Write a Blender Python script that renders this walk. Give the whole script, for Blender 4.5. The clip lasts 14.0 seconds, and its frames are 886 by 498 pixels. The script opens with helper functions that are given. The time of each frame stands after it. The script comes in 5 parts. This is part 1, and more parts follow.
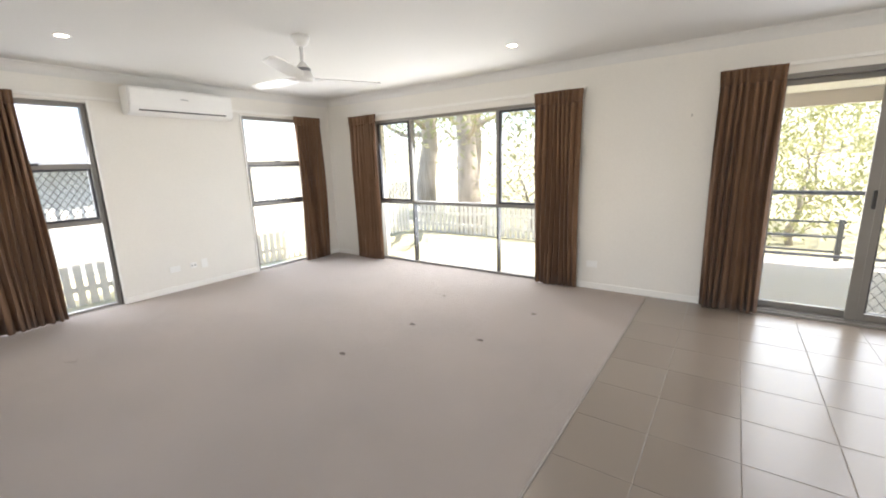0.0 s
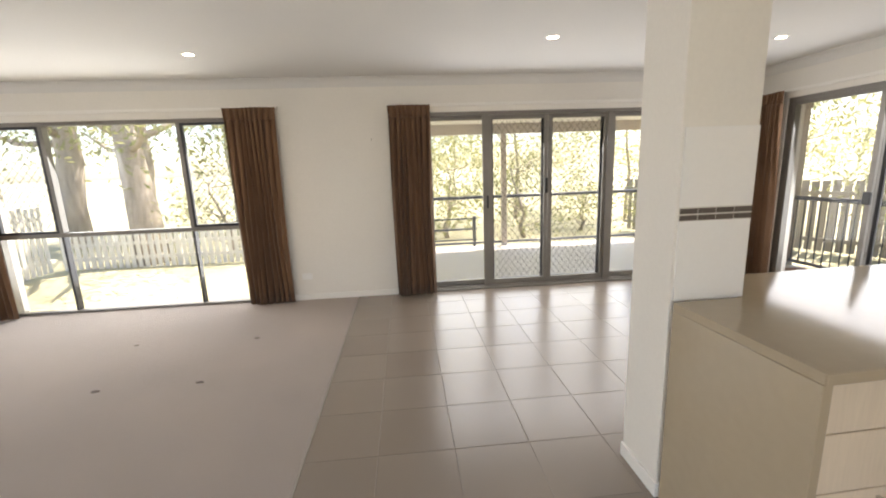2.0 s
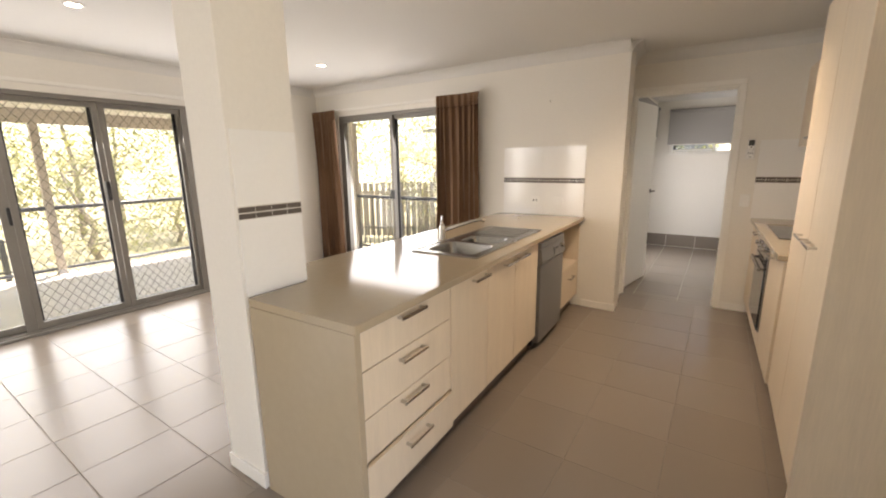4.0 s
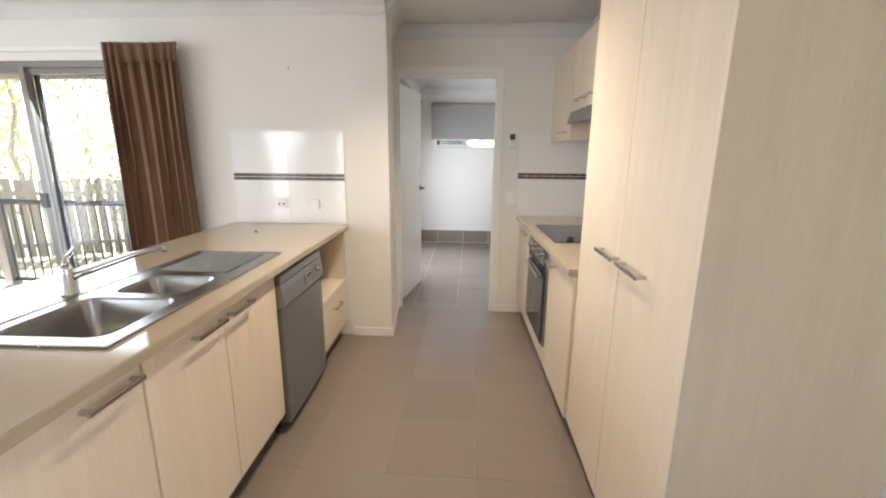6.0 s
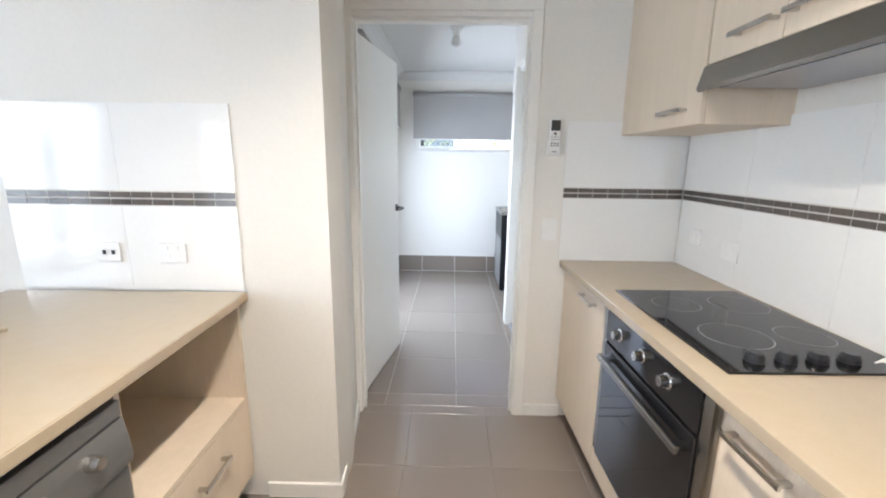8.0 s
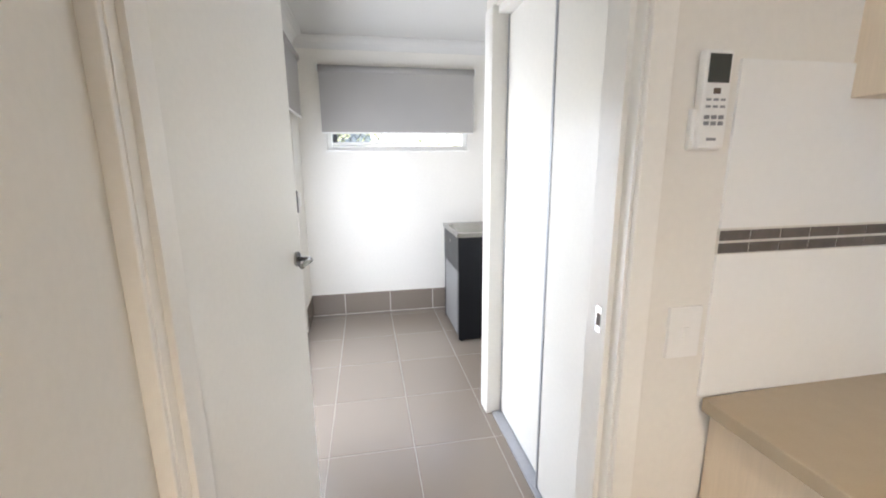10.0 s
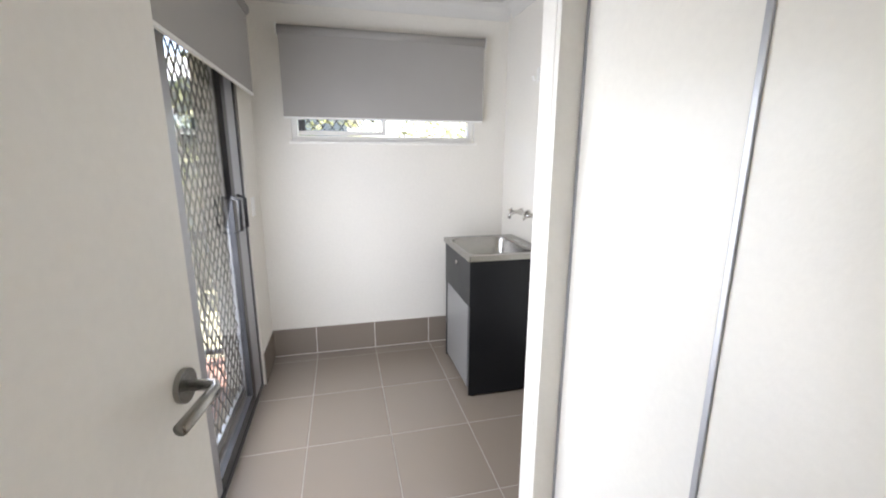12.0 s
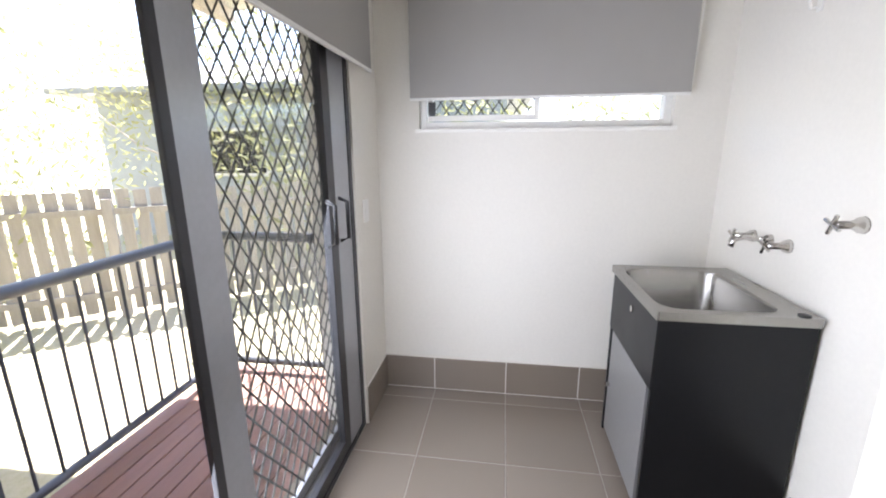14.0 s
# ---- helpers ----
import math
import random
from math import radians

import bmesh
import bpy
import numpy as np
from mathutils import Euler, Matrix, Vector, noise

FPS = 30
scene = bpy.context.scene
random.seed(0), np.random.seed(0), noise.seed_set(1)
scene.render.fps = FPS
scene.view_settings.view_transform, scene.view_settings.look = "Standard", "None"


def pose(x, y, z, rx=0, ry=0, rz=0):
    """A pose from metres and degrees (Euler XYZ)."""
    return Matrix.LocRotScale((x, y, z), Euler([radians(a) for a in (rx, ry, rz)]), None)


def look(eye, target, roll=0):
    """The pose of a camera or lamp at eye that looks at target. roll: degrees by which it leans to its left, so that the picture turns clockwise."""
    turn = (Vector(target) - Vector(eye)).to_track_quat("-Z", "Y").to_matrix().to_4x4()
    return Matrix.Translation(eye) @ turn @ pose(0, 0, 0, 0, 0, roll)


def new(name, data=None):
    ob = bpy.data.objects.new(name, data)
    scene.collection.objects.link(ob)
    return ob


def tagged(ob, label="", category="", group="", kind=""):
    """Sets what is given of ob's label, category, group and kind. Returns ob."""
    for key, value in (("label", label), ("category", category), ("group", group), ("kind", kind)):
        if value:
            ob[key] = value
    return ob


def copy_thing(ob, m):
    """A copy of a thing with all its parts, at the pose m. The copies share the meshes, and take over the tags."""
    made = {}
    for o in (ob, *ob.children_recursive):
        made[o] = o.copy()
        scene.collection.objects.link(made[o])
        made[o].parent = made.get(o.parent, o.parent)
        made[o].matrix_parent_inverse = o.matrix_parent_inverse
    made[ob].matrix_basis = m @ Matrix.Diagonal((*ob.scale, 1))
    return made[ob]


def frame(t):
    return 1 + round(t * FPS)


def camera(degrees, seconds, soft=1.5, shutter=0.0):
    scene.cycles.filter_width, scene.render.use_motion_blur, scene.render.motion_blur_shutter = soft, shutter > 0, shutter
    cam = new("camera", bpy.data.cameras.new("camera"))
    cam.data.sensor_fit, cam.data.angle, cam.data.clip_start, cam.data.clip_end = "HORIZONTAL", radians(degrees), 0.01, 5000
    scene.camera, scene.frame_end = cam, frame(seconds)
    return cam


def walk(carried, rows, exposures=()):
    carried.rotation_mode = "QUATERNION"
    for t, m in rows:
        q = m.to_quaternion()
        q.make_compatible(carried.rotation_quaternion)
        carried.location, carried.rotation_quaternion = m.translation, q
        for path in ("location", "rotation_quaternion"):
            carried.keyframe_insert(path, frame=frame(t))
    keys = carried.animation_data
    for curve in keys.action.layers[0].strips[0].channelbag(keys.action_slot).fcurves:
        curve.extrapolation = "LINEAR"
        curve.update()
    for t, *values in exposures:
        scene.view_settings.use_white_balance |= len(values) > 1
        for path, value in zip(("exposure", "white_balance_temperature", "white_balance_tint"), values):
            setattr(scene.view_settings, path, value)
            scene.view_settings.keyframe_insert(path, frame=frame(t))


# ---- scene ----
cam = camera(94.3, 14.0, soft=2.0)
PATH = [
    (0, (1.382, -0.04, 1.424), (0.256, 1.561, 1.016), -1.7),
    (0.5, (1.369, -0.065, 1.427), (0.443, 1.662, 1.028), -1.9),
    (1, (1.353, -0.098, 1.44), (0.722, 1.757, 1.043), -2.1),
    (1.5, (1.344, -0.137, 1.452), (1.09, 1.807, 1.058), -2.2),
    (2, (1.347, -0.194, 1.455), (1.52, 1.761, 1.067), -2.1),
    (2.5, (1.373, -0.241, 1.454), (1.979, 1.625, 1.067), -2.0),
    (3, (1.414, -0.274, 1.453), (2.420, 1.408, 1.055), -1.3),
    (3.5, (1.449, -0.287, 1.438), (2.804, 1.128, 1.041), -1.1),
    (4, (1.497, -0.288, 1.432), (3.122, 0.803, 1.021), -0.8),
    (4.2, (1.536, -0.280, 1.430), (3.241, 0.678, 1.011), -0.6),
    (6.3, (2.752, -0.120, 1.386), (4.703, -0.034, 0.952), 0.5),
    (6.5, (2.903, -0.110, 1.375), (4.856, -0.035, 0.945), 0.5),
    (7, (3.302, -0.056, 1.400), (5.256, -0.010, 0.978), 0.7),
    (7.5, (3.698, -0.025, 1.393), (5.654, 0.015, 0.980), 0.8),
    (7.7, (3.850, -0.012, 1.383), (5.807, 0.032, 0.973), 0.8),
    (9.8, (5.348, 0.146, 1.407), (7.285, -0.124, 0.991), -0.6),
    (10, (5.466, 0.151, 1.407), (7.390, -0.205, 0.994), -0.5),
    (10.5, (5.723, 0.186, 1.411), (7.604, -0.351, 0.996), -0.1),
    (11, (5.937, 0.215, 1.412), (7.795, -0.388, 0.994), 0.2),
    (11.5, (6.105, 0.200, 1.395), (7.980, -0.357, 0.976), 0.3),
    (12, (6.331, 0.155, 1.414), (8.228, -0.307, 0.980), 0.2),
    (12.5, (6.560, 0.127, 1.416), (8.474, -0.233, 0.965), -0.0),
    (13, (6.794, 0.112, 1.410), (8.731, -0.102, 0.959), -0.4),
    (13.5, (6.951, 0.082, 1.410), (8.896, 0.053, 0.945), -0.5),
    (14, (7.065, 0.014, 1.407), (8.990, 0.295, 0.943), -0.3),
]
EXPOSURES = [(0, 1.95, 6600, 16), (0.5, 1.85, 6900, 18), (1.5, 1.55, 7100, 17), (3, 1.95, 7050, 19), (4.2, 1.98, 7550, 20), (6.5, 2.55, 5900, 14), (7.7, 2.8, 5600, 13), (10, 2.82, 6250, 16), (12, 2.4, 6450, 17), (14, 2.45, 6300, 19)]
walk(cam, [(t, look(eye, target, roll)) for t, eye, target, roll in PATH], EXPOSURES)

# ---- world, sun, lamps ----
world = bpy.data.worlds.new("sky")
scene.world = world
world.use_nodes = True
wn = world.node_tree
sky = wn.nodes.new("ShaderNodeTexSky")
sky.sky_type, sky.sun_disc = "NISHITA", False
SUN_EL, SUN_AZ = radians(62), radians(55)
sky.sun_elevation, sky.sun_rotation = SUN_EL, SUN_AZ
wn.links.new(sky.outputs[0], wn.nodes["Background"].inputs[0])
wn.nodes["Background"].inputs[1].default_value = 0.15
sun = new("sun", bpy.data.lights.new("sun", "SUN"))
sun.data.energy, sun.data.angle, sun.data.color = 5.0, radians(0.5), (1.0, 0.95, 0.86)
sun_from = Vector((math.sin(SUN_AZ) * math.cos(SUN_EL), math.cos(SUN_AZ) * math.cos(SUN_EL), math.sin(SUN_EL)))
sun.matrix_world = look(sun_from * 30, (0, 0, 0))


def window_light(name, eye, target, w, h, watts):
    """The sky's light in an opening."""
    ob = new(name, bpy.data.lights.new(name, "AREA"))
    ob.data.shape, ob.data.size, ob.data.size_y, ob.data.energy = "RECTANGLE", w, h, watts
    ob.data.color = (0.86, 0.93, 1.0)
    ob.matrix_world = look(eye, target)
    return ob


DAY, LN_IN = 0.45, 0.672
window_light("skylight_window", (-1.7, 4.80, 1.1), (-1.7, 0, -0.6), 2.6, 1.9, 62 * DAY)
window_light("skylight_slider", (3.0, 4.80, 1.1), (3.0, 0, -0.6), 2.7, 1.9, 50 * DAY)
window_light("skylight_east", (5.80, 3.2, 1.1), (0, 3.2, -0.8), 1.7, 1.9, 27 * DAY)
window_light("skylight_west_a", (-4.26, 0.98, 1.1), (0, 0.98, -0.4), 0.9, 1.9, 26 * DAY)
window_light("skylight_west_b", (-4.26, 3.55, 1.1), (0, 3.55, -0.4), 0.9, 1.9, 26 * DAY)
window_light("skylight_laundry", (8.0, LN_IN, 0.90), (8.5, -2, 0.2), 1.4, 1.6, 18 * DAY)

# added fill in an unseen, assumed south opening; brightens the bench fronts
window_light("skylight_south", (0.6, -2.70, 1.2), (1.2, 0, 0.6), 2.8, 1.7, 34 * DAY)

# ---- materials ----
MATS = {}


def material(name, color, rough=0.5, metal=0.0, var=0.06, scale=6.0, fine=60.0, bump=0.05, bump_scale=80.0, spec=0.5,
             stretch=(1, 1, 1), island=0.0, objvar=0.0, second=None, sheen=0.0):
    """A surface with a broad and a fine variation of its colour, and a fine relief."""
    m = bpy.data.materials.new(name)
    m.use_nodes = True
    nt = m.node_tree
    bs = nt.nodes["Principled BSDF"]
    bs.inputs["Roughness"].default_value, bs.inputs["Metallic"].default_value = rough, metal
    bs.inputs["Specular IOR Level"].default_value = spec
    if sheen:
        bs.inputs["Sheen Weight"].default_value = sheen
    tc = nt.nodes.new("ShaderNodeTexCoord")
    mp = nt.nodes.new("ShaderNodeMapping")
    mp.inputs["Scale"].default_value = stretch
    nt.links.new(tc.outputs["Object"], mp.inputs[0])
    if objvar:
        oi = nt.nodes.new("ShaderNodeObjectInfo")
        cx = nt.nodes.new("ShaderNodeVectorMath")
        cx.operation = "SCALE"
        cx.inputs[0].default_value = (13.0, 7.0, 5.0)
        nt.links.new(oi.outputs["Random"], cx.inputs["Scale"])
        nt.links.new(cx.outputs[0], mp.inputs["Location"])
    n1, n2 = nt.nodes.new("ShaderNodeTexNoise"), nt.nodes.new("ShaderNodeTexNoise")
    n1.inputs["Scale"].default_value, n2.inputs["Scale"].default_value = scale, fine
    n1.inputs["Detail"].default_value = n2.inputs["Detail"].default_value = 4
    add = nt.nodes.new("ShaderNodeMath")
    add.operation = "ADD"
    for n in (n1, n2):
        nt.links.new(mp.outputs[0], n.inputs["Vector"])
    nt.links.new(n1.outputs[0], add.inputs[0])
    nt.links.new(n2.outputs[0], add.inputs[1])
    last = add.outputs[0]
    if objvar:
        ma = nt.nodes.new("ShaderNodeMath")
        ma.operation = "MULTIPLY_ADD"
        ma.inputs[1].default_value = objvar
        nt.links.new(oi.outputs["Random"], ma.inputs[0])
        nt.links.new(last, ma.inputs[2])
        last = ma.outputs[0]
    if island:
        ge = nt.nodes.new("ShaderNodeNewGeometry")
        ma = nt.nodes.new("ShaderNodeMath")
        ma.operation = "MULTIPLY_ADD"
        ma.inputs[1].default_value = island
        nt.links.new(ge.outputs["Random Per Island"], ma.inputs[0])
        nt.links.new(last, ma.inputs[2])
        last = ma.outputs[0]
    ramp = nt.nodes.new("ShaderNodeMapRange")
    ramp.inputs["From Min"].default_value, ramp.inputs["From Max"].default_value = 0.6, 1.4 + island + objvar
    nt.links.new(last, ramp.inputs["Value"])
    mix = nt.nodes.new("ShaderNodeMix")
    mix.data_type = "RGBA"
    lo = second or [c * (1 - 2 * var) for c in color]
    hi = color if second else [min(1, c * (1 + var)) for c in color]
    mix.inputs["A"].default_value, mix.inputs["B"].default_value = (*lo, 1), (*hi, 1)
    nt.links.new(ramp.outputs[0], mix.inputs["Factor"])
    nt.links.new(mix.outputs["Result"], bs.inputs["Base Color"])
    if bump:
        n3 = nt.nodes.new("ShaderNodeTexNoise")
        n3.inputs["Scale"].default_value = bump_scale
        nt.links.new(mp.outputs[0], n3.inputs["Vector"])
        bp = nt.nodes.new("ShaderNodeBump")
        bp.inputs["Strength"].default_value, bp.inputs["Distance"].default_value = bump, 0.01
        nt.links.new(n3.outputs[0], bp.inputs["Height"])
        nt.links.new(bp.outputs[0], bs.inputs["Normal"])
    # a little unevenness of the gloss
    rr = nt.nodes.new("ShaderNodeMapRange")
    rr.inputs["To Min"].default_value, rr.inputs["To Max"].default_value = max(0.0, rough * 0.85), min(1, rough * 1.15)
    nt.links.new(n1.outputs[0], rr.inputs["Value"])
    nt.links.new(rr.outputs[0], bs.inputs["Roughness"])
    MATS[name] = m
    return m


def glass_material(name, tint, gloss_ior=1.45):
    m = bpy.data.materials.new(name)
    m.use_nodes = True
    nt = m.node_tree
    nt.nodes.remove(nt.nodes["Principled BSDF"])
    tr, gl, lw, pw, sc, mx = (nt.nodes.new("ShaderNode" + k) for k in ("BsdfTransparent", "BsdfGlossy", "LayerWeight", "Math", "Math", "MixShader"))
    tr.inputs[0].default_value = (*tint, 1)
    gl.inputs["Roughness"].default_value = 0.0
    pw.operation, sc.operation = "POWER", "MULTIPLY_ADD"
    pw.inputs[1].default_value = 4.0
    sc.inputs[1].default_value, sc.inputs[2].default_value = 0.7, 0.022
    lw.inputs["Blend"].default_value = 0.5
    nt.links.new(lw.outputs["Facing"], pw.inputs[0])
    nt.links.new(pw.outputs[0], sc.inputs[0])
    nt.links.new(sc.outputs[0], mx.inputs[0])
    nt.links.new(tr.outputs[0], mx.inputs[1])
    nt.links.new(gl.outputs[0], mx.inputs[2])
    nt.links.new(mx.outputs[0], nt.nodes["Material Output"].inputs[0])
    return m


def glow(name, color, strength):
    m = bpy.data.materials.new(name)
    m.use_nodes = True
    bs = m.node_tree.nodes["Principled BSDF"]
    bs.inputs["Base Color"].default_value = (*color, 1)
    bs.inputs["Emission Color"].default_value, bs.inputs["Emission Strength"].default_value = (*color, 1), strength
    return m


PAINT = material("cream_wall_paint", (0.77, 0.74, 0.68), 0.72, var=0.02, scale=1.5, bump=0.04, bump_scale=220, spec=0.3)
CEIL = material("white_ceiling_paint", (0.68, 0.67, 0.64), 0.8, var=0.015, scale=1.2, bump=0.03, bump_scale=160)
TRIM = material("white_gloss_trim", (0.83, 0.81, 0.76), 0.3, var=0.02, scale=4, bump=0.02)
DOORP = material("white_door_paint", (0.80, 0.78, 0.73), 0.3, var=0.02, scale=2, bump=0.03, bump_scale=120)
CARPET = material("taupe_loop_carpet", (0.42, 0.355, 0.305), 0.95, var=0.13, scale=0.8, fine=260, bump=0.9, bump_scale=330, spec=0.1, sheen=0.3)
DENT = material("pressed_carpet_pile", (0.20, 0.17, 0.15), 0.95, var=0.2, scale=30, fine=260, bump=0.9, bump_scale=330, spec=0.1)
TILE = material("taupe_porcelain_tile", (0.25, 0.205, 0.163), 0.24, var=0.0, scale=1.5, fine=25, bump=0.0, spec=0.65)
nt = TILE.node_tree
oi, mr, bs = nt.nodes.new("ShaderNodeObjectInfo"), nt.nodes.new("ShaderNodeMix"), nt.nodes["Principled BSDF"]
mr.data_type = "RGBA"
mr.inputs["A"].default_value, mr.inputs["B"].default_value = (0.212, 0.176, 0.142, 1), (0.234, 0.196, 0.160, 1)
nt.links.new(oi.outputs["Random"], mr.inputs["Factor"])
nt.links.new(mr.outputs["Result"], bs.inputs["Base Color"])
for k in list(bs.inputs["Roughness"].links):
    nt.links.remove(k)
bs.inputs["Roughness"].default_value = 0.25
GROUT = material("taupe_grout", (0.21, 0.18, 0.148), 0.9, var=0.1, scale=8, bump=0.1)
GROUTL = material("laundry_floor_grout", (0.33, 0.30, 0.265), 0.9, var=0.1, scale=8, bump=0.1)
GROUTW = material("white_grout", (0.64, 0.60, 0.54), 0.9, var=0.06, scale=8, bump=0.1)
STONE = material("beige_engineered_stone", (0.42, 0.345, 0.245), 0.09, var=0.025, scale=25, fine=420, bump=0.004)
BIRCH = material("pale_birch_laminate", (0.72, 0.61, 0.47), 0.42, var=0.05, scale=2.2, fine=22, bump=0.05, bump_scale=60, stretch=(9, 9, 0.6), objvar=0.15)
KICK = material("dark_kickboard", (0.10, 0.065, 0.045), 0.45, var=0.1)
CURTAIN = material("brown_curtain_cloth", (0.175, 0.098, 0.056), 0.85, var=0.14, scale=3, fine=500, bump=0.25, bump_scale=700, spec=0.15, sheen=0.12)
ALU = material("bronze_grey_aluminium", (0.22, 0.205, 0.185), 0.4, metal=0.4, var=0.04, scale=6, bump=0.01)
ALUDARK = material("dark_aluminium", (0.05, 0.05, 0.055), 0.35, metal=0.4, var=0.06, bump=0.01)
ALUGREY = material("silver_grey_aluminium", (0.42, 0.43, 0.46), 0.35, metal=0.5, var=0.04, bump=0.01)
MESH = material("dark_mesh_wire", (0.06, 0.06, 0.06), 0.5, metal=0.3, bump=0.0)
STEEL = material("brushed_stainless_steel", (0.36, 0.35, 0.33), 0.26, metal=1.0, var=0.04, scale=5, fine=200, bump=0.02, bump_scale=200, stretch=(1, 12, 1))
CHROME = material("satin_chrome", (0.62, 0.60, 0.57), 0.16, metal=1.0, var=0.03, bump=0.0)
DISH = material("graphite_appliance_steel", (0.26, 0.26, 0.255), 0.36, metal=0.75, var=0.04, scale=3, bump=0.02)
BLACK = material("black_plastic", (0.015, 0.015, 0.016), 0.3, var=0.1, bump=0.0)
BLACKGLASS = material("black_ceramic_glass", (0.012, 0.012, 0.013), 0.05, var=0.1, bump=0.0)
CHAR = material("charcoal_laminate", (0.006, 0.0065, 0.008), 0.35, var=0.08, bump=0.02, spec=0.3)
TUBGREY = material("grey_sheet_metal", (0.30, 0.30, 0.30), 0.4, metal=0.5, var=0.04, bump=0.02)
WHITEP = material("white_plastic", (0.82, 0.81, 0.78), 0.3, var=0.02, bump=0.0)
GREYP = material("grey_print", (0.25, 0.25, 0.26), 0.5, var=0.05, bump=0.0)
GLAZE = material("white_glazed_tile", (0.84, 0.83, 0.80), 0.07, var=0.012, scale=2, bump=0.008, bump_scale=14)
MOSAIC = material("dark_glass_mosaic", (0.12, 0.10, 0.085), 0.15, var=0.2, scale=10, bump=0.0, objvar=0.5)
BLIND = material("grey_roller_blind_cloth", (0.36, 0.345, 0.325), 0.85, var=0.03, scale=5, fine=500, bump=0.1, bump_scale=600)
DECKRED = material("red_stained_decking", (0.30, 0.15, 0.115), 0.5, var=0.14, scale=3, fine=40, bump=0.15, bump_scale=60, stretch=(1, 9, 9), objvar=0.4)
# grey decking raised near white: sky glare is put into the colour
DECKGLARE = material("glare_pale_decking", (0.74, 0.71, 0.69), 0.35, var=0.08, scale=3, fine=40, bump=0.15, bump_scale=60, stretch=(1, 9, 9), objvar=0.3)
RAILM = material("blue_grey_rail_paint", (0.085, 0.095, 0.12), 0.35, var=0.08, bump=0.02)
POSTM = material("cream_post_paint", (0.55, 0.49, 0.43), 0.5, var=0.06, scale=3, bump=0.05)
FENCEM = material("weathered_grey_pickets", (0.42, 0.39, 0.35), 0.85, var=0.15, scale=5, fine=70, bump=0.3, bump_scale=60, stretch=(6, 6, 0.8), objvar=0.5)
FENCEW = material("pale_fence_paint", (0.80, 0.78, 0.74), 0.7, var=0.08, scale=5, bump=0.15, objvar=0.3)
GRASS = material("dry_lawn_ground", (0.50, 0.46, 0.34), 0.95, var=0.2, scale=0.6, fine=18, bump=0.6, bump_scale=40, second=(0.38, 0.36, 0.20))
BARK = material("pale_gum_bark", (0.48, 0.42, 0.36), 0.9, var=0.22, scale=3, fine=20, bump=0.6, bump_scale=14, stretch=(3, 3, 0.6))
LEAF = material("olive_gum_leaves", (0.40, 0.40, 0.20), 0.55, var=0.3, scale=1.2, fine=9, bump=0.0, island=0.8, second=(0.25, 0.27, 0.12))
LEAFY = material("yellow_green_leaves", (0.45, 0.43, 0.19), 0.55, var=0.3, scale=1.2, fine=9, bump=0.0, island=0.8, second=(0.29, 0.30, 0.12))
SIDING = material("blue_grey_weatherboard", (0.38, 0.41, 0.44), 0.7, var=0.06, scale=2, bump=0.05)
ROOFM = material("grey_roof_sheet", (0.30, 0.31, 0.33), 0.5, metal=0.2, var=0.08, bump=0.03)
SCREEN = material("dark_display", (0.05, 0.055, 0.05), 0.2, var=0.05, bump=0.0)
BASKETM = material("white_woven_basket", (0.72, 0.70, 0.62), 0.7, var=0.08, scale=20, bump=0.2)
CLOTH = material("white_spotted_cloth", (0.75, 0.72, 0.66), 0.9, var=0.05, bump=0.2, bump_scale=300)
for m in (LEAF, LEAFY):
    nt = m.node_tree
    tl, mx = nt.nodes.new("ShaderNodeBsdfTranslucent"), nt.nodes.new("ShaderNodeMixShader")
    col = nt.nodes["Principled BSDF"].inputs["Base Color"].links[0].from_socket
    nt.links.new(col, tl.inputs[0])
    mx.inputs[0].default_value = 0.5
    nt.links.new(nt.nodes["Principled BSDF"].outputs[0], mx.inputs[1])
    nt.links.new(tl.outputs[0], mx.inputs[2])
    nt.links.new(mx.outputs[0], nt.nodes["Material Output"].inputs[0])
GLASS = glass_material("clear_window_glass", (0.96, 0.97, 0.965))
LAMP = glow("warm_downlight_lens", (1.0, 0.90, 0.74), 14.0)

# ---- building helpers ----
ORIGIN = {}


def thing(name, label, category, at=(0, 0, 0), group="", kind=""):
    ob = new(name)
    ob.location = at
    ob.empty_display_size = 0.1
    ORIGIN[ob.name] = Vector(at)
    return tagged(ob, label, category, group, kind)


def finish(bm, name, mat, smooth=False):
    me = bpy.data.meshes.new(name)
    bmesh.ops.recalc_face_normals(bm, faces=bm.faces)
    bm.to_mesh(me)
    bm.free()
    me.materials.append(mat)
    if smooth:
        for p in me.polygons:
            p.use_smooth = True
    return me


def part(name, bm, mat, parent, label="", smooth=False):
    """Links a bmesh in world places as one mesh under a thing or part."""
    o = ORIGIN.get(parent.name, Vector())
    if o.length:
        bmesh.ops.translate(bm, verts=bm.verts, vec=-o)
    ob = new(name, finish(bm, name, mat, smooth))
    ob.parent = parent
    ORIGIN[ob.name] = o
    return tagged(ob, label)


def solo(name, bm, mat, label="", category="", kind="", smooth=False, group=""):
    ob = new(name, finish(bm, name, mat, smooth))
    ORIGIN[ob.name] = Vector()
    return tagged(ob, label, category, group, kind)


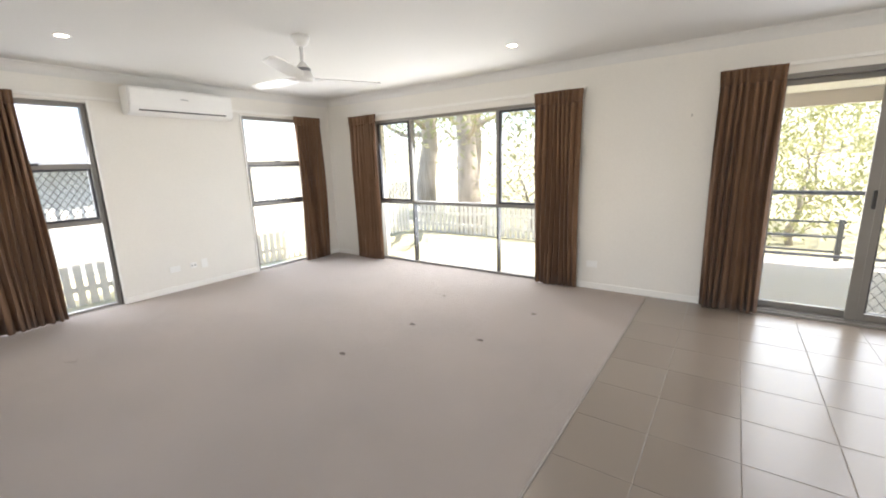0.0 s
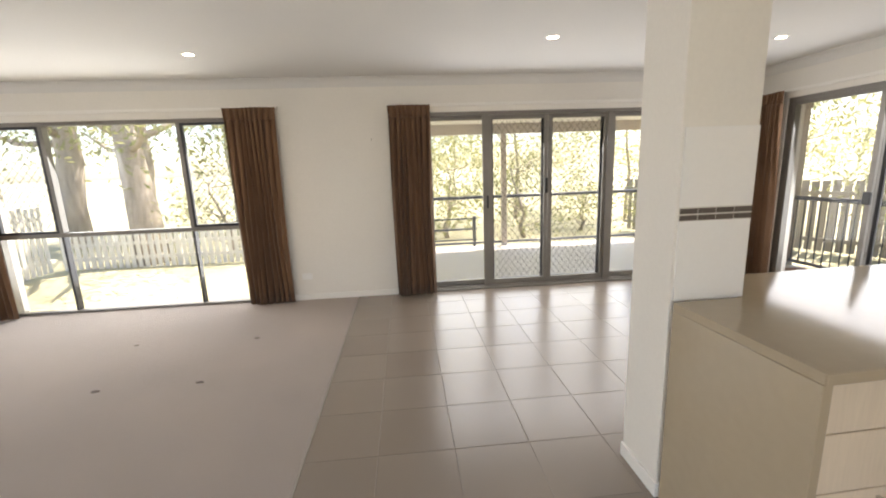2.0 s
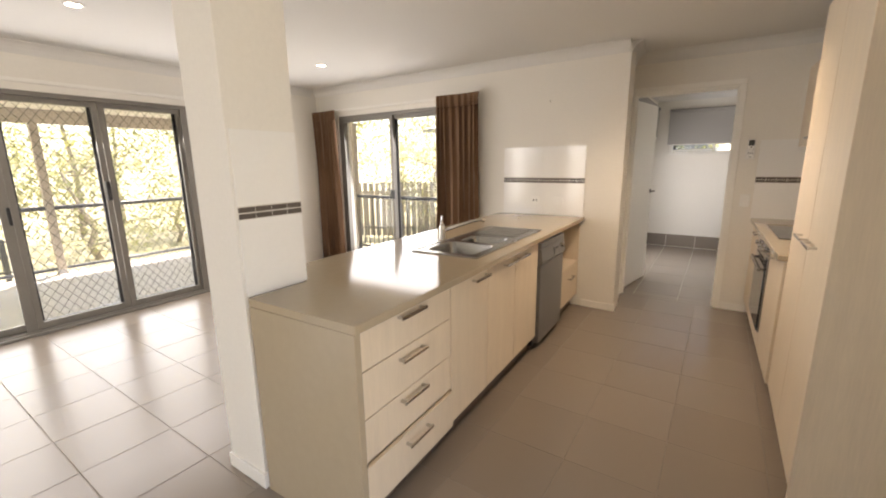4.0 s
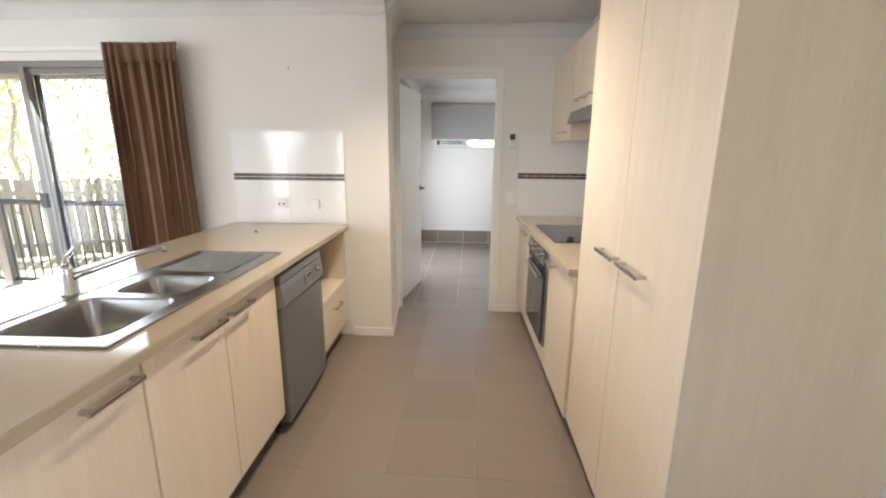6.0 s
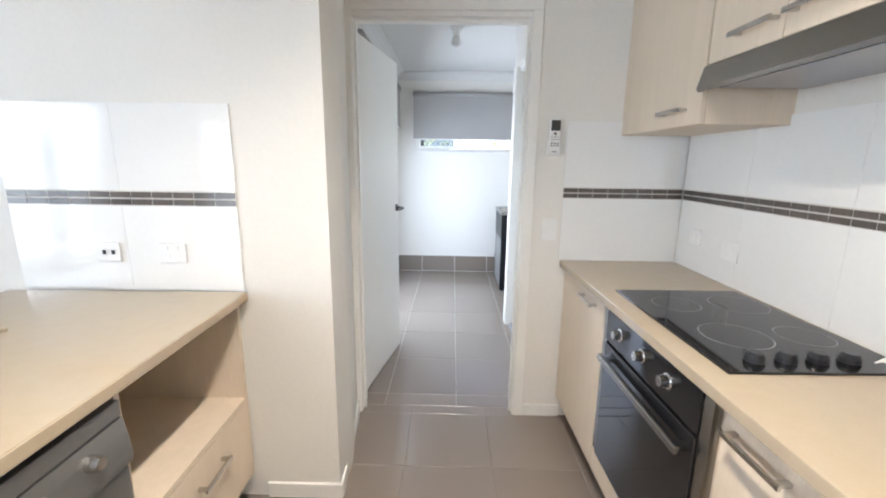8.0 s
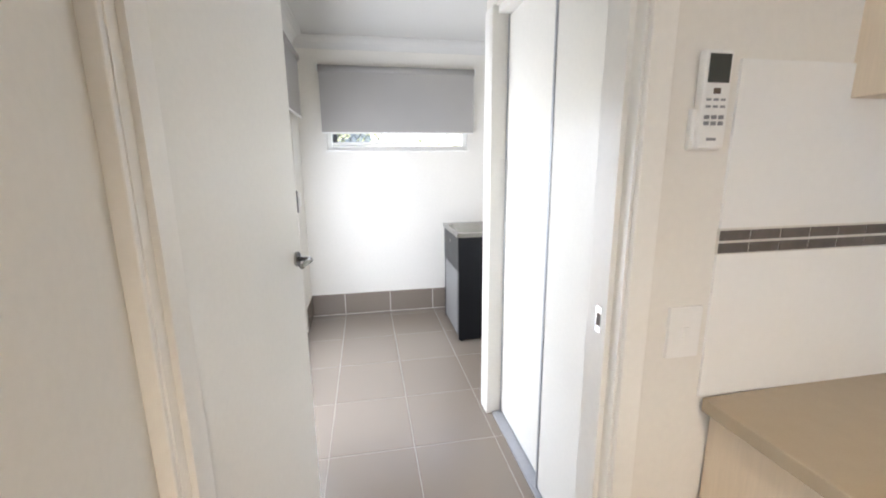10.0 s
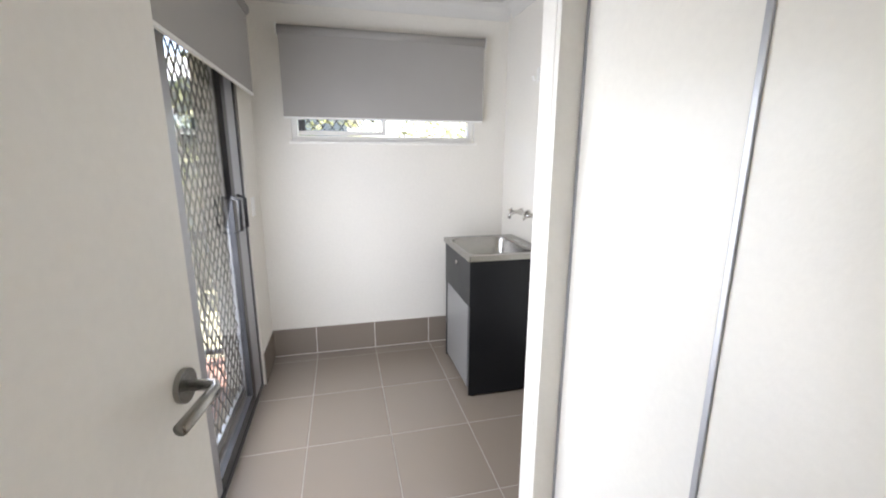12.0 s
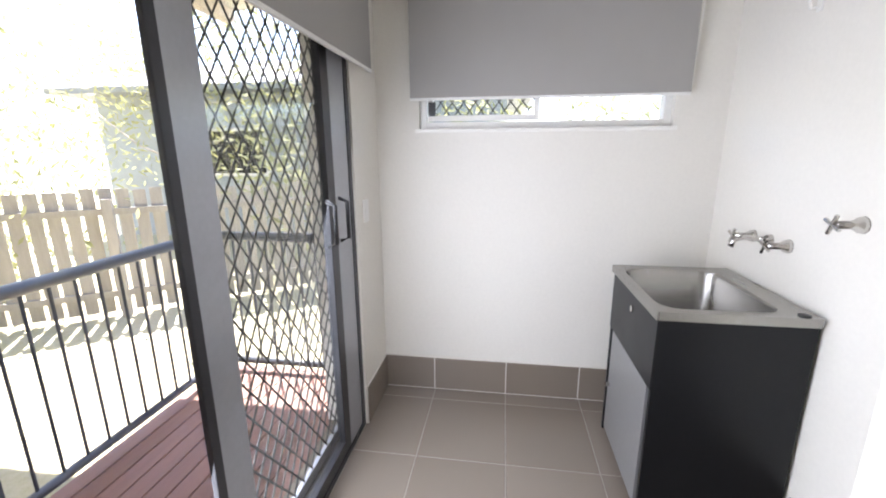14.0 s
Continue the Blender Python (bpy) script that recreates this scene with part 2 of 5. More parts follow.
def box(bm, x0, x1, y0, y1, z0, z1, bevel=0.0):
    x0, x1 = min(x0, x1), max(x0, x1)
    y0, y1 = min(y0, y1), max(y0, y1)
    z0, z1 = min(z0, z1), max(z0, z1)
    vs = [bm.verts.new((x, y, z)) for z in (z0, z1) for y in (y0, y1) for x in (x0, x1)]
    fs = [bm.faces.new([vs[i] for i in q]) for q in ((0, 2, 3, 1), (4, 5, 7, 6), (0, 1, 5, 4), (2, 6, 7, 3), (0, 4, 6, 2), (1, 3, 7, 5))]
    if bevel:
        es = list({e for f in fs for e in f.edges})
        bmesh.ops.bevel(bm, geom=es, offset=bevel, segments=2, affect="EDGES", profile=0.6)
    return bm


def B(*a, bevel=0.0):
    return box(bmesh.new(), *a, bevel=bevel)


def pbox(bm, axis, a0, a1, p0, p1, z0, z1, bevel=0.0):
    """A box on a wall: a along the wall, p across it."""
    return box(bm, a0, a1, p0, p1, z0, z1, bevel) if axis == "y" else box(bm, p0, p1, a0, a1, z0, z1, bevel)


def tube(bm, pts, r, n=8, caps=True):
    """A round rod along points, of one radius or one for each point."""
    rs = r if isinstance(r, (list, tuple)) else [r] * len(pts)
    pts = [Vector(p) for p in pts]
    rings = []
    for i, p in enumerate(pts):
        d = (pts[min(i + 1, len(pts) - 1)] - pts[max(i - 1, 0)]).normalized()
        u = d.orthogonal().normalized() if abs(d.z) > 0.9 else d.cross(Vector((0, 0, 1))).normalized()
        if abs(d.z) > 0.9:
            u = (Vector((1, 0, 0)) - d * d.x).normalized()
        v = d.cross(u)
        rings.append([bm.verts.new(p + (u * math.cos(2 * math.pi * k / n) + v * math.sin(2 * math.pi * k / n)) * rs[i]) for k in range(n)])
    for a, b in zip(rings, rings[1:]):
        for k in range(n):
            bm.faces.new((a[k], a[(k + 1) % n], b[(k + 1) % n], b[k]))
    if caps:
        bm.faces.new(rings[0][::-1])
        bm.faces.new(rings[-1])
    return bm


def lathe(bm, at, prof, n=24):
    """A turned body about an upright axis: prof is (radius, z) from the bottom up."""
    x, y, z = at
    rings = [[bm.verts.new((x + r * math.cos(2 * math.pi * k / n), y + r * math.sin(2 * math.pi * k / n), z + h)) for k in range(n)] for r, h in prof]
    for a, b in zip(rings, rings[1:]):
        for k in range(n):
            bm.faces.new((a[k], a[(k + 1) % n], b[(k + 1) % n], b[k]))
    bm.faces.new(rings[0][::-1])
    bm.faces.new(rings[-1])
    return bm


def wall(name, axis, p0, p1, a0, a1, openings=(), z0=0.0, z1=2.43, mat=PAINT):
    """A wall with thickness, with openings (a0, a1, z0, z1) through it, in order along it."""
    bm = bmesh.new()
    at = a0
    for o0, o1, oz0, oz1 in openings:
        pbox(bm, axis, at, o0, p0, p1, z0, z1)
        if oz0 > z0 + 0.001:
            pbox(bm, axis, o0, o1, p0, p1, z0, oz0)
        if oz1 < z1 - 0.001:
            pbox(bm, axis, o0, o1, p0, p1, oz1, z1)
        at = o1
    pbox(bm, axis, at, a1, p0, p1, z0, z1)
    return solo(name, bm, mat, "cream painted plaster wall", "wall", "structure")


def rect_frame(bm, axis, a0, a1, z0, z1, p0, p1, w, bevel=0.003, bottom=None):
    b = w if bottom is None else bottom
    pbox(bm, axis, a0, a0 + w, p0, p1, z0, z1, bevel)
    pbox(bm, axis, a1 - w, a1, p0, p1, z0, z1, bevel)
    pbox(bm, axis, a0 + w, a1 - w, p0, p1, z1 - w, z1, bevel)
    pbox(bm, axis, a0 + w, a1 - w, p0, p1, z0, z0 + b, bevel)
    return bm


def pane(name, axis, a0, a1, z0, z1, p, parent):
    ob = part(name, pbox(bmesh.new(), axis, a0, a1, p - 0.002, p + 0.002, z0, z1), GLASS, parent, "clear glass pane")
    ob.visible_shadow = False
    return ob


def diamond_mesh(axis, a0, a1, z0, z1, p, parent, wide=0.062, tall=0.085, t=0.0035):
    """A security screen of crossed wires in diamonds."""
    bm = bmesh.new()
    k = wide / tall
    h = z1 - z0
    for s in (1, -1):
        c = a0 - (h * k if s > 0 else 0)
        while c < a1 + (h * k if s < 0 else 0):
            za, zb = 0.0, h
            if s > 0:
                za, zb = max(za, (a0 - c) / k), min(zb, (a1 - c) / k)
            else:
                za, zb = max(za, (c - a1) / k), min(zb, (c - a0) / k)
            if zb - za > 0.01:
                q0, q1 = (c + s * k * za, z0 + za), (c + s * k * zb, z0 + zb)
                pp = p + 0.002 * s
                P = [(q[0], pp, q[1]) if axis == "y" else (pp, q[0], q[1]) for q in (q0, q1)]
                tube(bm, P, t, 4, False)
            c += wide
    return part("security_mesh", bm, MESH, parent, "diamond wire security mesh")


def handle_bar(xc, y, z, length, out, parent):
    """A bow handle along x that stands out in y by out."""
    bm = bmesh.new()
    y2 = y + out
    for x in (xc - length / 2, xc + length / 2):
        box(bm, x - 0.006, x + 0.006, min(y, y2), max(y, y2), z - 0.005, z + 0.005)
    box(bm, xc - length / 2 - 0.012, xc + length / 2 + 0.012, y2 - 0.004, y2 + 0.004, z - 0.007, z + 0.007, 0.002)
    return part("handle", bm, CHROME, parent, "satin chrome bow handle")

# ---- the setting ----
XW, YN, XE, XD = -4.01, 4.54, 5.55, 6.17      # inner faces: west, north, dining east, kitchen end
LX0, LX1, LN, LS = 6.29, 9.28, 0.69, -1.03    # laundry
YS = -2.6                                     # south end of the living room
HC = 2.43
wall("wall_west", "x", XW - 0.2, XW, YS, YN + 0.22, [(0.50, 1.48, 0.0, 2.12), (3.09, 4.06, 0.0, 2.12)])
wall("wall_north", "y", YN, YN + 0.22, XW, XE + 0.22, [(-3.02, -0.36, 0.0, 2.06), (1.60, 4.48, 0.0, 2.06)])
wall("wall_east", "x", XE, XE + 0.22, 0.46, YN, [(2.28, 4.12, 0.0, 2.06)])
wall("wall_passage", "y", 0.56, LN + 0.22, XE + 0.22, LX0)
bm = bmesh.new()
lo = [bm.verts.new((x, y, 0)) for x, y in ((XE + .22, .461), (XD, .53), (XD, .56), (XE + .22, .56))]
hi = [bm.verts.new((v.co.x, v.co.y, HC)) for v in lo]
for k in range(4):
    bm.faces.new((lo[k], lo[(k + 1) % 4], hi[(k + 1) % 4], hi[k]))
bm.faces.new(lo)
bm.faces.new(hi)
solo("wall_passage_return", bm, PAINT, "cream painted plaster wall", "wall", "structure")
wall("wall_kitchen_end", "x", XD, LX0, -1.30, 0.56, [(-0.365, 0.520, 0.0, 2.075)])
wall("wall_kitchen_back", "y", -1.38, -1.14, 2.50, XD)
wall("wall_fridge_side", "x", 2.40, 2.50, YS, -0.62)
# unseen wall; its opening is assumed, made for the added south fill
wall("wall_south", "y", YS - 0.2, YS, XW - 0.2, 2.50, [(-0.85, 2.05, 0.3, 2.1)])
wall("wall_laundry_north", "y", LN, LN + 0.22, LX0, LX1 + 0.2, [(7.10, 8.90, 0.0, 2.06)])
wall("wall_laundry_east", "x", LX1, LX1 + 0.2, LS - 0.2, LN, [(-0.79, 0.46, 1.52, 2.14)])
wall("wall_laundry_south", "y", LS - 0.2, LS, LX0, LX1)
wall("wall_closet_nib", "x", 7.50, 7.62, LS, -0.48)
wall("wall_closet_head", "y", -0.60, -0.48, LX0, 7.50, z0=2.12)
bm = bmesh.new()
box(bm, XW - 0.2, XE + 0.22, YS - 0.2, YN + 0.22, HC, HC + 0.12)
box(bm, XE + 0.22, LX1 + 0.2, -1.5, LN + 0.22, HC, HC + 0.12)
solo("ceiling", bm, CEIL, "white painted plaster ceiling", "ceiling", "structure")
# pillar at the end of the bench
solo("wall_pillar", B(2.38, 2.69, 1.29, 1.565, 0, HC, bevel=0.004), PAINT, "cream painted square pillar beside the bench", "pillar", "structure")


def cornice(name, runs):
    """Cove moulding under the ceiling. A run is the wall's two ends and the side into the room."""
    prof = [(0, -0.09), (0.006, -0.09), (0.010, -0.078), (0.028, -0.045), (0.052, -0.022), (0.078, -0.010), (0.09, -0.008), (0.09, 0), (0, 0)]
    bm = bmesh.new()
    for (ax, ay), (bx, by), (sx, sy) in runs:
        r0 = [bm.verts.new((ax + d * sx, ay + d * sy, HC - 0.001 + h)) for d, h in prof]
        r1 = [bm.verts.new((bx + d * sx, by + d * sy, HC - 0.001 + h)) for d, h in prof]
        for i in range(len(prof)):
            j = (i + 1) % len(prof)
            bm.faces.new((r0[i], r0[j], r1[j], r1[i]))
        bm.faces.new(r0)
        bm.faces.new(r1[::-1])
    return solo(name, bm, CEIL, "white coved plaster cornice", "cornice", "structure")


cornice("trim_cornice_living", [((XW, YS), (XW, YN), (1, 0)), ((XW + .09, YN), (XE - .09, YN), (0, -1)), ((XE, YN), (XE, 0.46), (-1, 0)),
                                ((XE, 0.46), (XD - .0, 0.53), (0, -1)), ((XD, 0.53), (XD, -1.14), (-1, 0)), ((XD - .09, -1.14), (2.50, -1.14), (0, 1))])
cornice("trim_cornice_laundry", [((LX0, LN), (LX1 - .09, LN), (0, -1)), ((LX1, LN), (LX1, LS), (-1, 0)), ((LX1 - .09, LS), (7.62, LS), (0, 1))])


def baseboard(name, axis, p, out, a0, a1, mat=TRIM):
    return solo(name, pbox(bmesh.new(), axis, a0, a1, p, p + out * 0.013, 0, 0.068, 0.003), mat, "white painted skirting board", "skirting", "structure")


baseboard("baseboard_west_a", "x", XW, 1, 1.50, 3.07)
baseboard("baseboard_west_b", "x", XW, 1, 4.08, YN)
baseboard("baseboard_north_a", "y", YN, -1, -0.34, 1.58)
baseboard("baseboard_north_b", "y", YN, -1, XW + .013, -3.04)
baseboard("baseboard_east_a", "x", XE, -1, 0.448, 0.76)
bm = pbox(bmesh.new(), "y", 0.0, 0.615, -0.013, 0.0, 0, 0.068, 0.003)
bmesh.ops.transform(bm, matrix=pose(XE, 0.459, 0, 0, 0, 6.3), verts=bm.verts)
solo("baseboard_passage", bm, TRIM, "white painted skirting board", "skirting", "structure")
baseboard("baseboard_kitchen_end", "x", XD, -1, -0.60, -0.398)
baseboard("baseboard_pillar_west", "x", 2.38, -1, 1.277, 1.565)
baseboard("baseboard_pillar_south", "y", 1.29, -1, 2.38, 2.398)

# carpet with a metal strip to the tiles
solo("floor_carpet", B(XW, 0.750, YS, YN + 0.04, -0.03, 0.0), CARPET, "worn taupe loop-pile carpet", "carpet", "structure")
solo("trim_carpet_edge", B(0.750, 0.762, YS, YN, -0.01, 0.004, bevel=0.001), GROUTL, "thin beige strip between carpet and tiles", "trim", "structure")
for i, (x, y, r) in enumerate([(-0.885, 2.667, .030), (-0.19, 2.684, .028), (-0.05, 3.456, .024), (-1.094, 3.479, .020), (-1.0, 1.52, .05), (-2.75, 0.72, .07), (-0.98, 1.92, .03), (-3.2, 1.5, .03)]):
    bm = bmesh.new()
    rr = random.Random(i)
    vs = [bm.verts.new((x + r * (0.7 + .5 * rr.random()) * math.cos(a * math.pi / 6), y + .6 * r * (0.7 + .5 * rr.random()) * math.sin(a * math.pi / 6), 0.004)) for a in range(12)]
    vb = [bm.verts.new((v.co.x, v.co.y, -0.002)) for v in vs]
    bm.faces.new(vs)
    for k in range(12):
        bm.faces.new((vs[k], vb[k], vb[(k + 1) % 12], vs[(k + 1) % 12]))
    if i < 4 or i == 6:
        solo("carpet_dent", bm, DENT, "dark dent pressed into the carpet pile", "carpet dent", group="dents in the carpet")
    else:
        solo("carpet_mark", bm, CARPET, "faint flattened mark in the carpet pile", "carpet dent", group="dents in the carpet")

# ---- windows and sliding doors ----


def strip_trim(name, axis, p, out, a0, a1, z):
    """The white curtain track above an opening."""
    bm = pbox(bmesh.new(), axis, a0, a1, p, p + out * 0.03, z, z + 0.03, 0.004)
    return solo(name, bm, TRIM, "white curtain track above the window", "curtain track")


def west_window(name, y0, y1):
    w = thing(name, "tall three-light aluminium window with a screened middle light", "window", (XW - 0.06, (y0 + y1) / 2, 0), kind="structure")
    p0, p1 = XW - 0.10, XW - 0.03
    part("window_frame", rect_frame(bmesh.new(), "x", y0, y1, 0.0, 2.12, p0, p1, 0.045, bottom=0.03), ALU, w)
    for z in (0.93, 1.50):
        part("transom", pbox(bmesh.new(), "x", y0 + .045, y1 - .045, p0 + .005, p1 - .005, z - 0.024, z + 0.024, 0.003), ALU, w)
    part("sash", rect_frame(bmesh.new(), "x", y0 + .05, y1 - .05, 0.955, 1.475, p0 + .01, p1 - .015, 0.025), ALUDARK, w, "dark inner sash")
    part("latch", pbox(bmesh.new(), "x", (y0 + y1) / 2 - .02, (y0 + y1) / 2 + .05, p1 - .02, p1 + .012, 1.51, 1.535, .004), ALUDARK, w)
    for z0, z1 in ((0.03, 0.906), (0.954, 1.476), (1.524, 2.075)):
        pane("pane", "x", y0 + .045, y1 - .045, z0, z1, p0 + .02, w)
    diamond_mesh("x", y0 + .075, y1 - .075, 0.98, 1.45, p0 + .004, w)
    part("reveal", pbox(bmesh.new(), "x", y1, y1 + .018, XW - 0.03, XW + 0.012, 0, 2.14), TRIM, w, "white timber reveal")
    part("reveal", pbox(bmesh.new(), "x", y0 - .018, y0, XW - 0.03, XW + 0.012, 0, 2.14), TRIM, w, "white timber reveal")
    return w


west_window("window_1", 0.50, 1.48)
west_window("window_2", 3.09, 4.06)
strip_trim("curtain_track", "x", XW, 1, 0.25, 1.76, 2.15)
strip_trim("curtain_track", "x", XW, 1, 2.90, 4.40, 2.15)

w = thing("window_3", "wide six-light aluminium window with screened side lights", "window", (-1.69, YN + .06, 0), kind="structure")
p0, p1 = YN + 0.03, YN + 0.11
part("window_frame", rect_frame(bmesh.new(), "y", -3.02, -0.36, 0.0, 2.06, p0, p1, 0.04, bottom=0.03), ALU, w)
part("transom", pbox(bmesh.new(), "y", -2.98, -0.40, p0 + .004, p1, 0.86, 0.905, .003), ALU, w)
for x in (-2.362, -1.008):
    part("mullion", pbox(bmesh.new(), "y", x - .012, x + .012, p0 + .004, p1, 0.03, 0.86, .003), ALUDARK, w)
    part("mullion", pbox(bmesh.new(), "y", x - .02, x + .02, p0 + .004, p1, 0.905, 2.02, .003), ALU, w)
for a0, a1 in ((-2.98, -2.382), (-0.988, -0.40)):
    part("sash", rect_frame(bmesh.new(), "y", a0, a1, 0.905, 2.02, p0 + .002, p0 + .04, 0.028), ALUDARK, w, "dark sliding sash")
    diamond_mesh("y", a0 + .03, a1 - .03, 0.93, 1.99, p1 - .004, w, 0.085, 0.10, 0.0025)
for a0, a1 in ((-2.98, -2.374), (-2.35, -1.02), (-0.996, -0.40)):
    pane("pane", "y", a0, a1, 0.03, 0.86, p0 + .05, w)
    pane("pane", "y", a0, a1, 0.905, 2.02, p0 + .055, w)
strip_trim("curtain_track", "y", YN, -1, -3.45, 0.05, 2.13)


def slider_leaf(d, axis, a0, a1, p, mesh_side=0.0, dark=True, z1=2.02):
    """A sliding glass leaf: frame, pane and perhaps a screen."""
    part("leaf_frame", rect_frame(bmesh.new(), axis, a0, a1, 0.035, z1, p, p + 0.03, 0.045, bottom=0.06), ALU, d)
    pane("pane", axis, a0 + .045, a1 - .045, 0.095, z1 - .045, p + .015, d)
    if mesh_side:
        q = p + mesh_side
        part("screen_frame", rect_frame(bmesh.new(), axis, a0 + .03, a1 - .03, 0.045, z1 - .01, q, q + .02, 0.035, bottom=0.05), ALUDARK if dark else ALU, d, "dark screen frame")
        diamond_mesh(axis, a0 + .06, a1 - .06, 0.09, z1 - .04, q + .01, d, 0.075, 0.10, 0.0019)


d = thing("door_1", "four-panel aluminium sliding glass doors with security screens", "sliding door", (3.04, YN + .06, 0), kind="structure")
p0, p1 = YN + 0.015, YN + 0.13
part("door_frame", rect_frame(bmesh.new(), "y", 1.60, 4.48, 0.0, 2.06, p0, p1, 0.04, bottom=0.034), ALU, d)
part("track", pbox(bmesh.new(), "y", 1.60, 4.48, p0 - .035, p0, 0.0, 0.022, .003), ALU, d)
slider_leaf(d, "y", 1.64, 2.33, p0 + .075)
slider_leaf(d, "y", 2.335, 3.04, p0 + .035, 0.045)
slider_leaf(d, "y", 3.045, 3.76, p0 + .035, 0.045)
slider_leaf(d, "y", 3.765, 4.44, p0 + .075)
part("jamb_post", pbox(bmesh.new(), "y", 3.75, 3.84, p0 + .01, p0 + .07, .034, 2.02, .003), ALU, d)
part("jamb_post", pbox(bmesh.new(), "y", 2.26, 2.33, p0 + .01, p0 + .03, .034, 2.02, .003), ALU, d)
part("lock", pbox(bmesh.new(), "y", 3.00, 3.035, p0 + .005, p0 + .036, 1.12, 1.30, .006), BLACK, d, "black door lock")
part("lock", pbox(bmesh.new(), "y", 2.30, 2.325, p0 - .012, p0 + .02, 0.97, 1.12, .006), BLACK, d, "black door lock")
strip_trim("curtain_track", "y", YN, -1, 1.20, 4.60, 2.12)

d = thing("door_2", "two-panel aluminium sliding glass door with security screen", "sliding door", (XE + .06, 3.2, 0), kind="structure")
p0, p1 = XE + 0.015, XE + 0.13
part("door_frame", rect_frame(bmesh.new(), "x", 2.28, 4.12, 0.0, 2.06, p0, p1, 0.04, bottom=0.034), ALU, d)
slider_leaf(d, "x", 2.32, 3.225, p0 + .035, 0.045)
slider_leaf(d, "x", 3.18, 4.08, p0 + .002)
part("lock", pbox(bmesh.new(), "x", 3.17, 3.235, p0 - .02, p0 + .004, 0.98, 1.10, .006), BLACK, d, "black door lock")
strip_trim("curtain_track", "x", XE, -1, 1.95, 4.50, 2.12)


def curtain(label, axis, p, a0, a1, z1, folds, seed, flare=0.03):
    """A pleated drop with a gathered heading. p is the mid plane."""
    rnd = random.Random(seed)
    w = a1 - a0
    base = ((a0 + a1) / 2, p, 0) if axis == "y" else (p, (a0 + a1) / 2, 0)
    th = thing("curtain", label, "curtain", base, "brown curtains")
    ph = [rnd.uniform(-0.5, 0.5) for _ in range(folds + 2)]
    am = [rnd.uniform(0.45, 1.15) for _ in range(folds + 2)]
    n = folds * 10
    zs = [0.012, 0.2, 0.5, 0.8, 1.1, 1.4, 1.65, 1.85, z1 - 0.16, z1 - 0.12]

    def sheet(zlist, amp_of, shrink, t):
        bm = bmesh.new()
        rows = []
        for side in (-t, t):
            rs = []
            for z in zlist:
                row = []
                for i in range(n + 1):
                    u = i / n
                    k = folds * min(1.0, max(0.0, u + 0.045 * math.sin(math.pi * u) * math.sin(5.2 * u + 1.9 * seed) + 0.018 * math.sin(math.pi * u) * math.sin(13 * u + seed)))
                    j = int(min(k, folds - 1))
                    lean = math.sin(z * 1.3 + seed + j) * 0.012
                    s = math.sin(2 * math.pi * (k + 0.12 * math.sin(z * 2 + ph[j])))
                    off = amp_of(z) * (am[j] + (am[j + 1] - am[j]) * (k - j)) * s + 0.012 * math.sin(z * 2.2 + 0.8 * k + seed)
                    a = a0 + w * (0.5 + (u - 0.5) * shrink(z)) + lean + 0.25 * amp_of(z) * math.cos(4 * math.pi * k)
                    row.append(bm.verts.new((a, p + off + side, z) if axis == "y" else (p + off + side, a, z)))
                rs.append(row)
            rows.append(rs)
        m = len(zlist)
        for s in (0, 1):
            for r in range(m - 1):
                for i in range(n):
                    bm.faces.new((rows[s][r][i], rows[s][r][i + 1], rows[s][r + 1][i + 1], rows[s][r + 1][i]))
        for r in range(m - 1):
            for i in (0, n):
                bm.faces.new((rows[0][r][i], rows[0][r + 1][i], rows[1][r + 1][i], rows[1][r][i]))
        for r in (0, m - 1):
            for i in range(n):
                bm.faces.new((rows[0][r][i], rows[0][r][i + 1], rows[1][r][i + 1], rows[1][r][i]))
        return bm

    part("drop", sheet(zs, lambda z: 0.042 - 0.012 * z / z1, lambda z: 1.0 + flare * (1 - z / z1), 0.0025), CURTAIN, th, smooth=True)
    part("heading", sheet([z1 - 0.125, z1 - 0.10, z1 - 0.05, z1 - 0.02, z1], lambda z: 0.020 - 0.012 * (z - z1 + .125) / .125, lambda z: 1.0 + .03 * (z - z1 + .125) / .125, 0.010), CURTAIN, th, "gathered curtain heading", smooth=True)
    return th


curtain("brown pleated curtain drawn open beside the wide window", "y", 4.45, -3.42, -2.90, 2.14, 9, 1)
curtain("brown pleated curtain drawn open at the wide window", "y", 4.45, -0.47, 0.03, 2.14, 9, 2)
curtain("brown pleated curtain drawn open beside the sliding doors", "y", 4.45, 1.22, 1.66, 2.13, 8, 3)
curtain("brown pleated curtain at the tall window by the air conditioner", "x", -3.90, 0.30, 0.95, 2.17, 11, 4)
curtain("brown pleated curtain in the corner by the tall window", "x", -3.90, 3.82, 4.27, 2.15, 8, 5)
curtain("brown pleated curtain by the dining corner door", "x", 5.45, 4.06, 4.48, 2.13, 7, 6)
curtain("brown pleated curtain between glass door and tiled splashback", "x", 5.45, 1.90, 2.42, 2.15, 8, 7, 0.16)

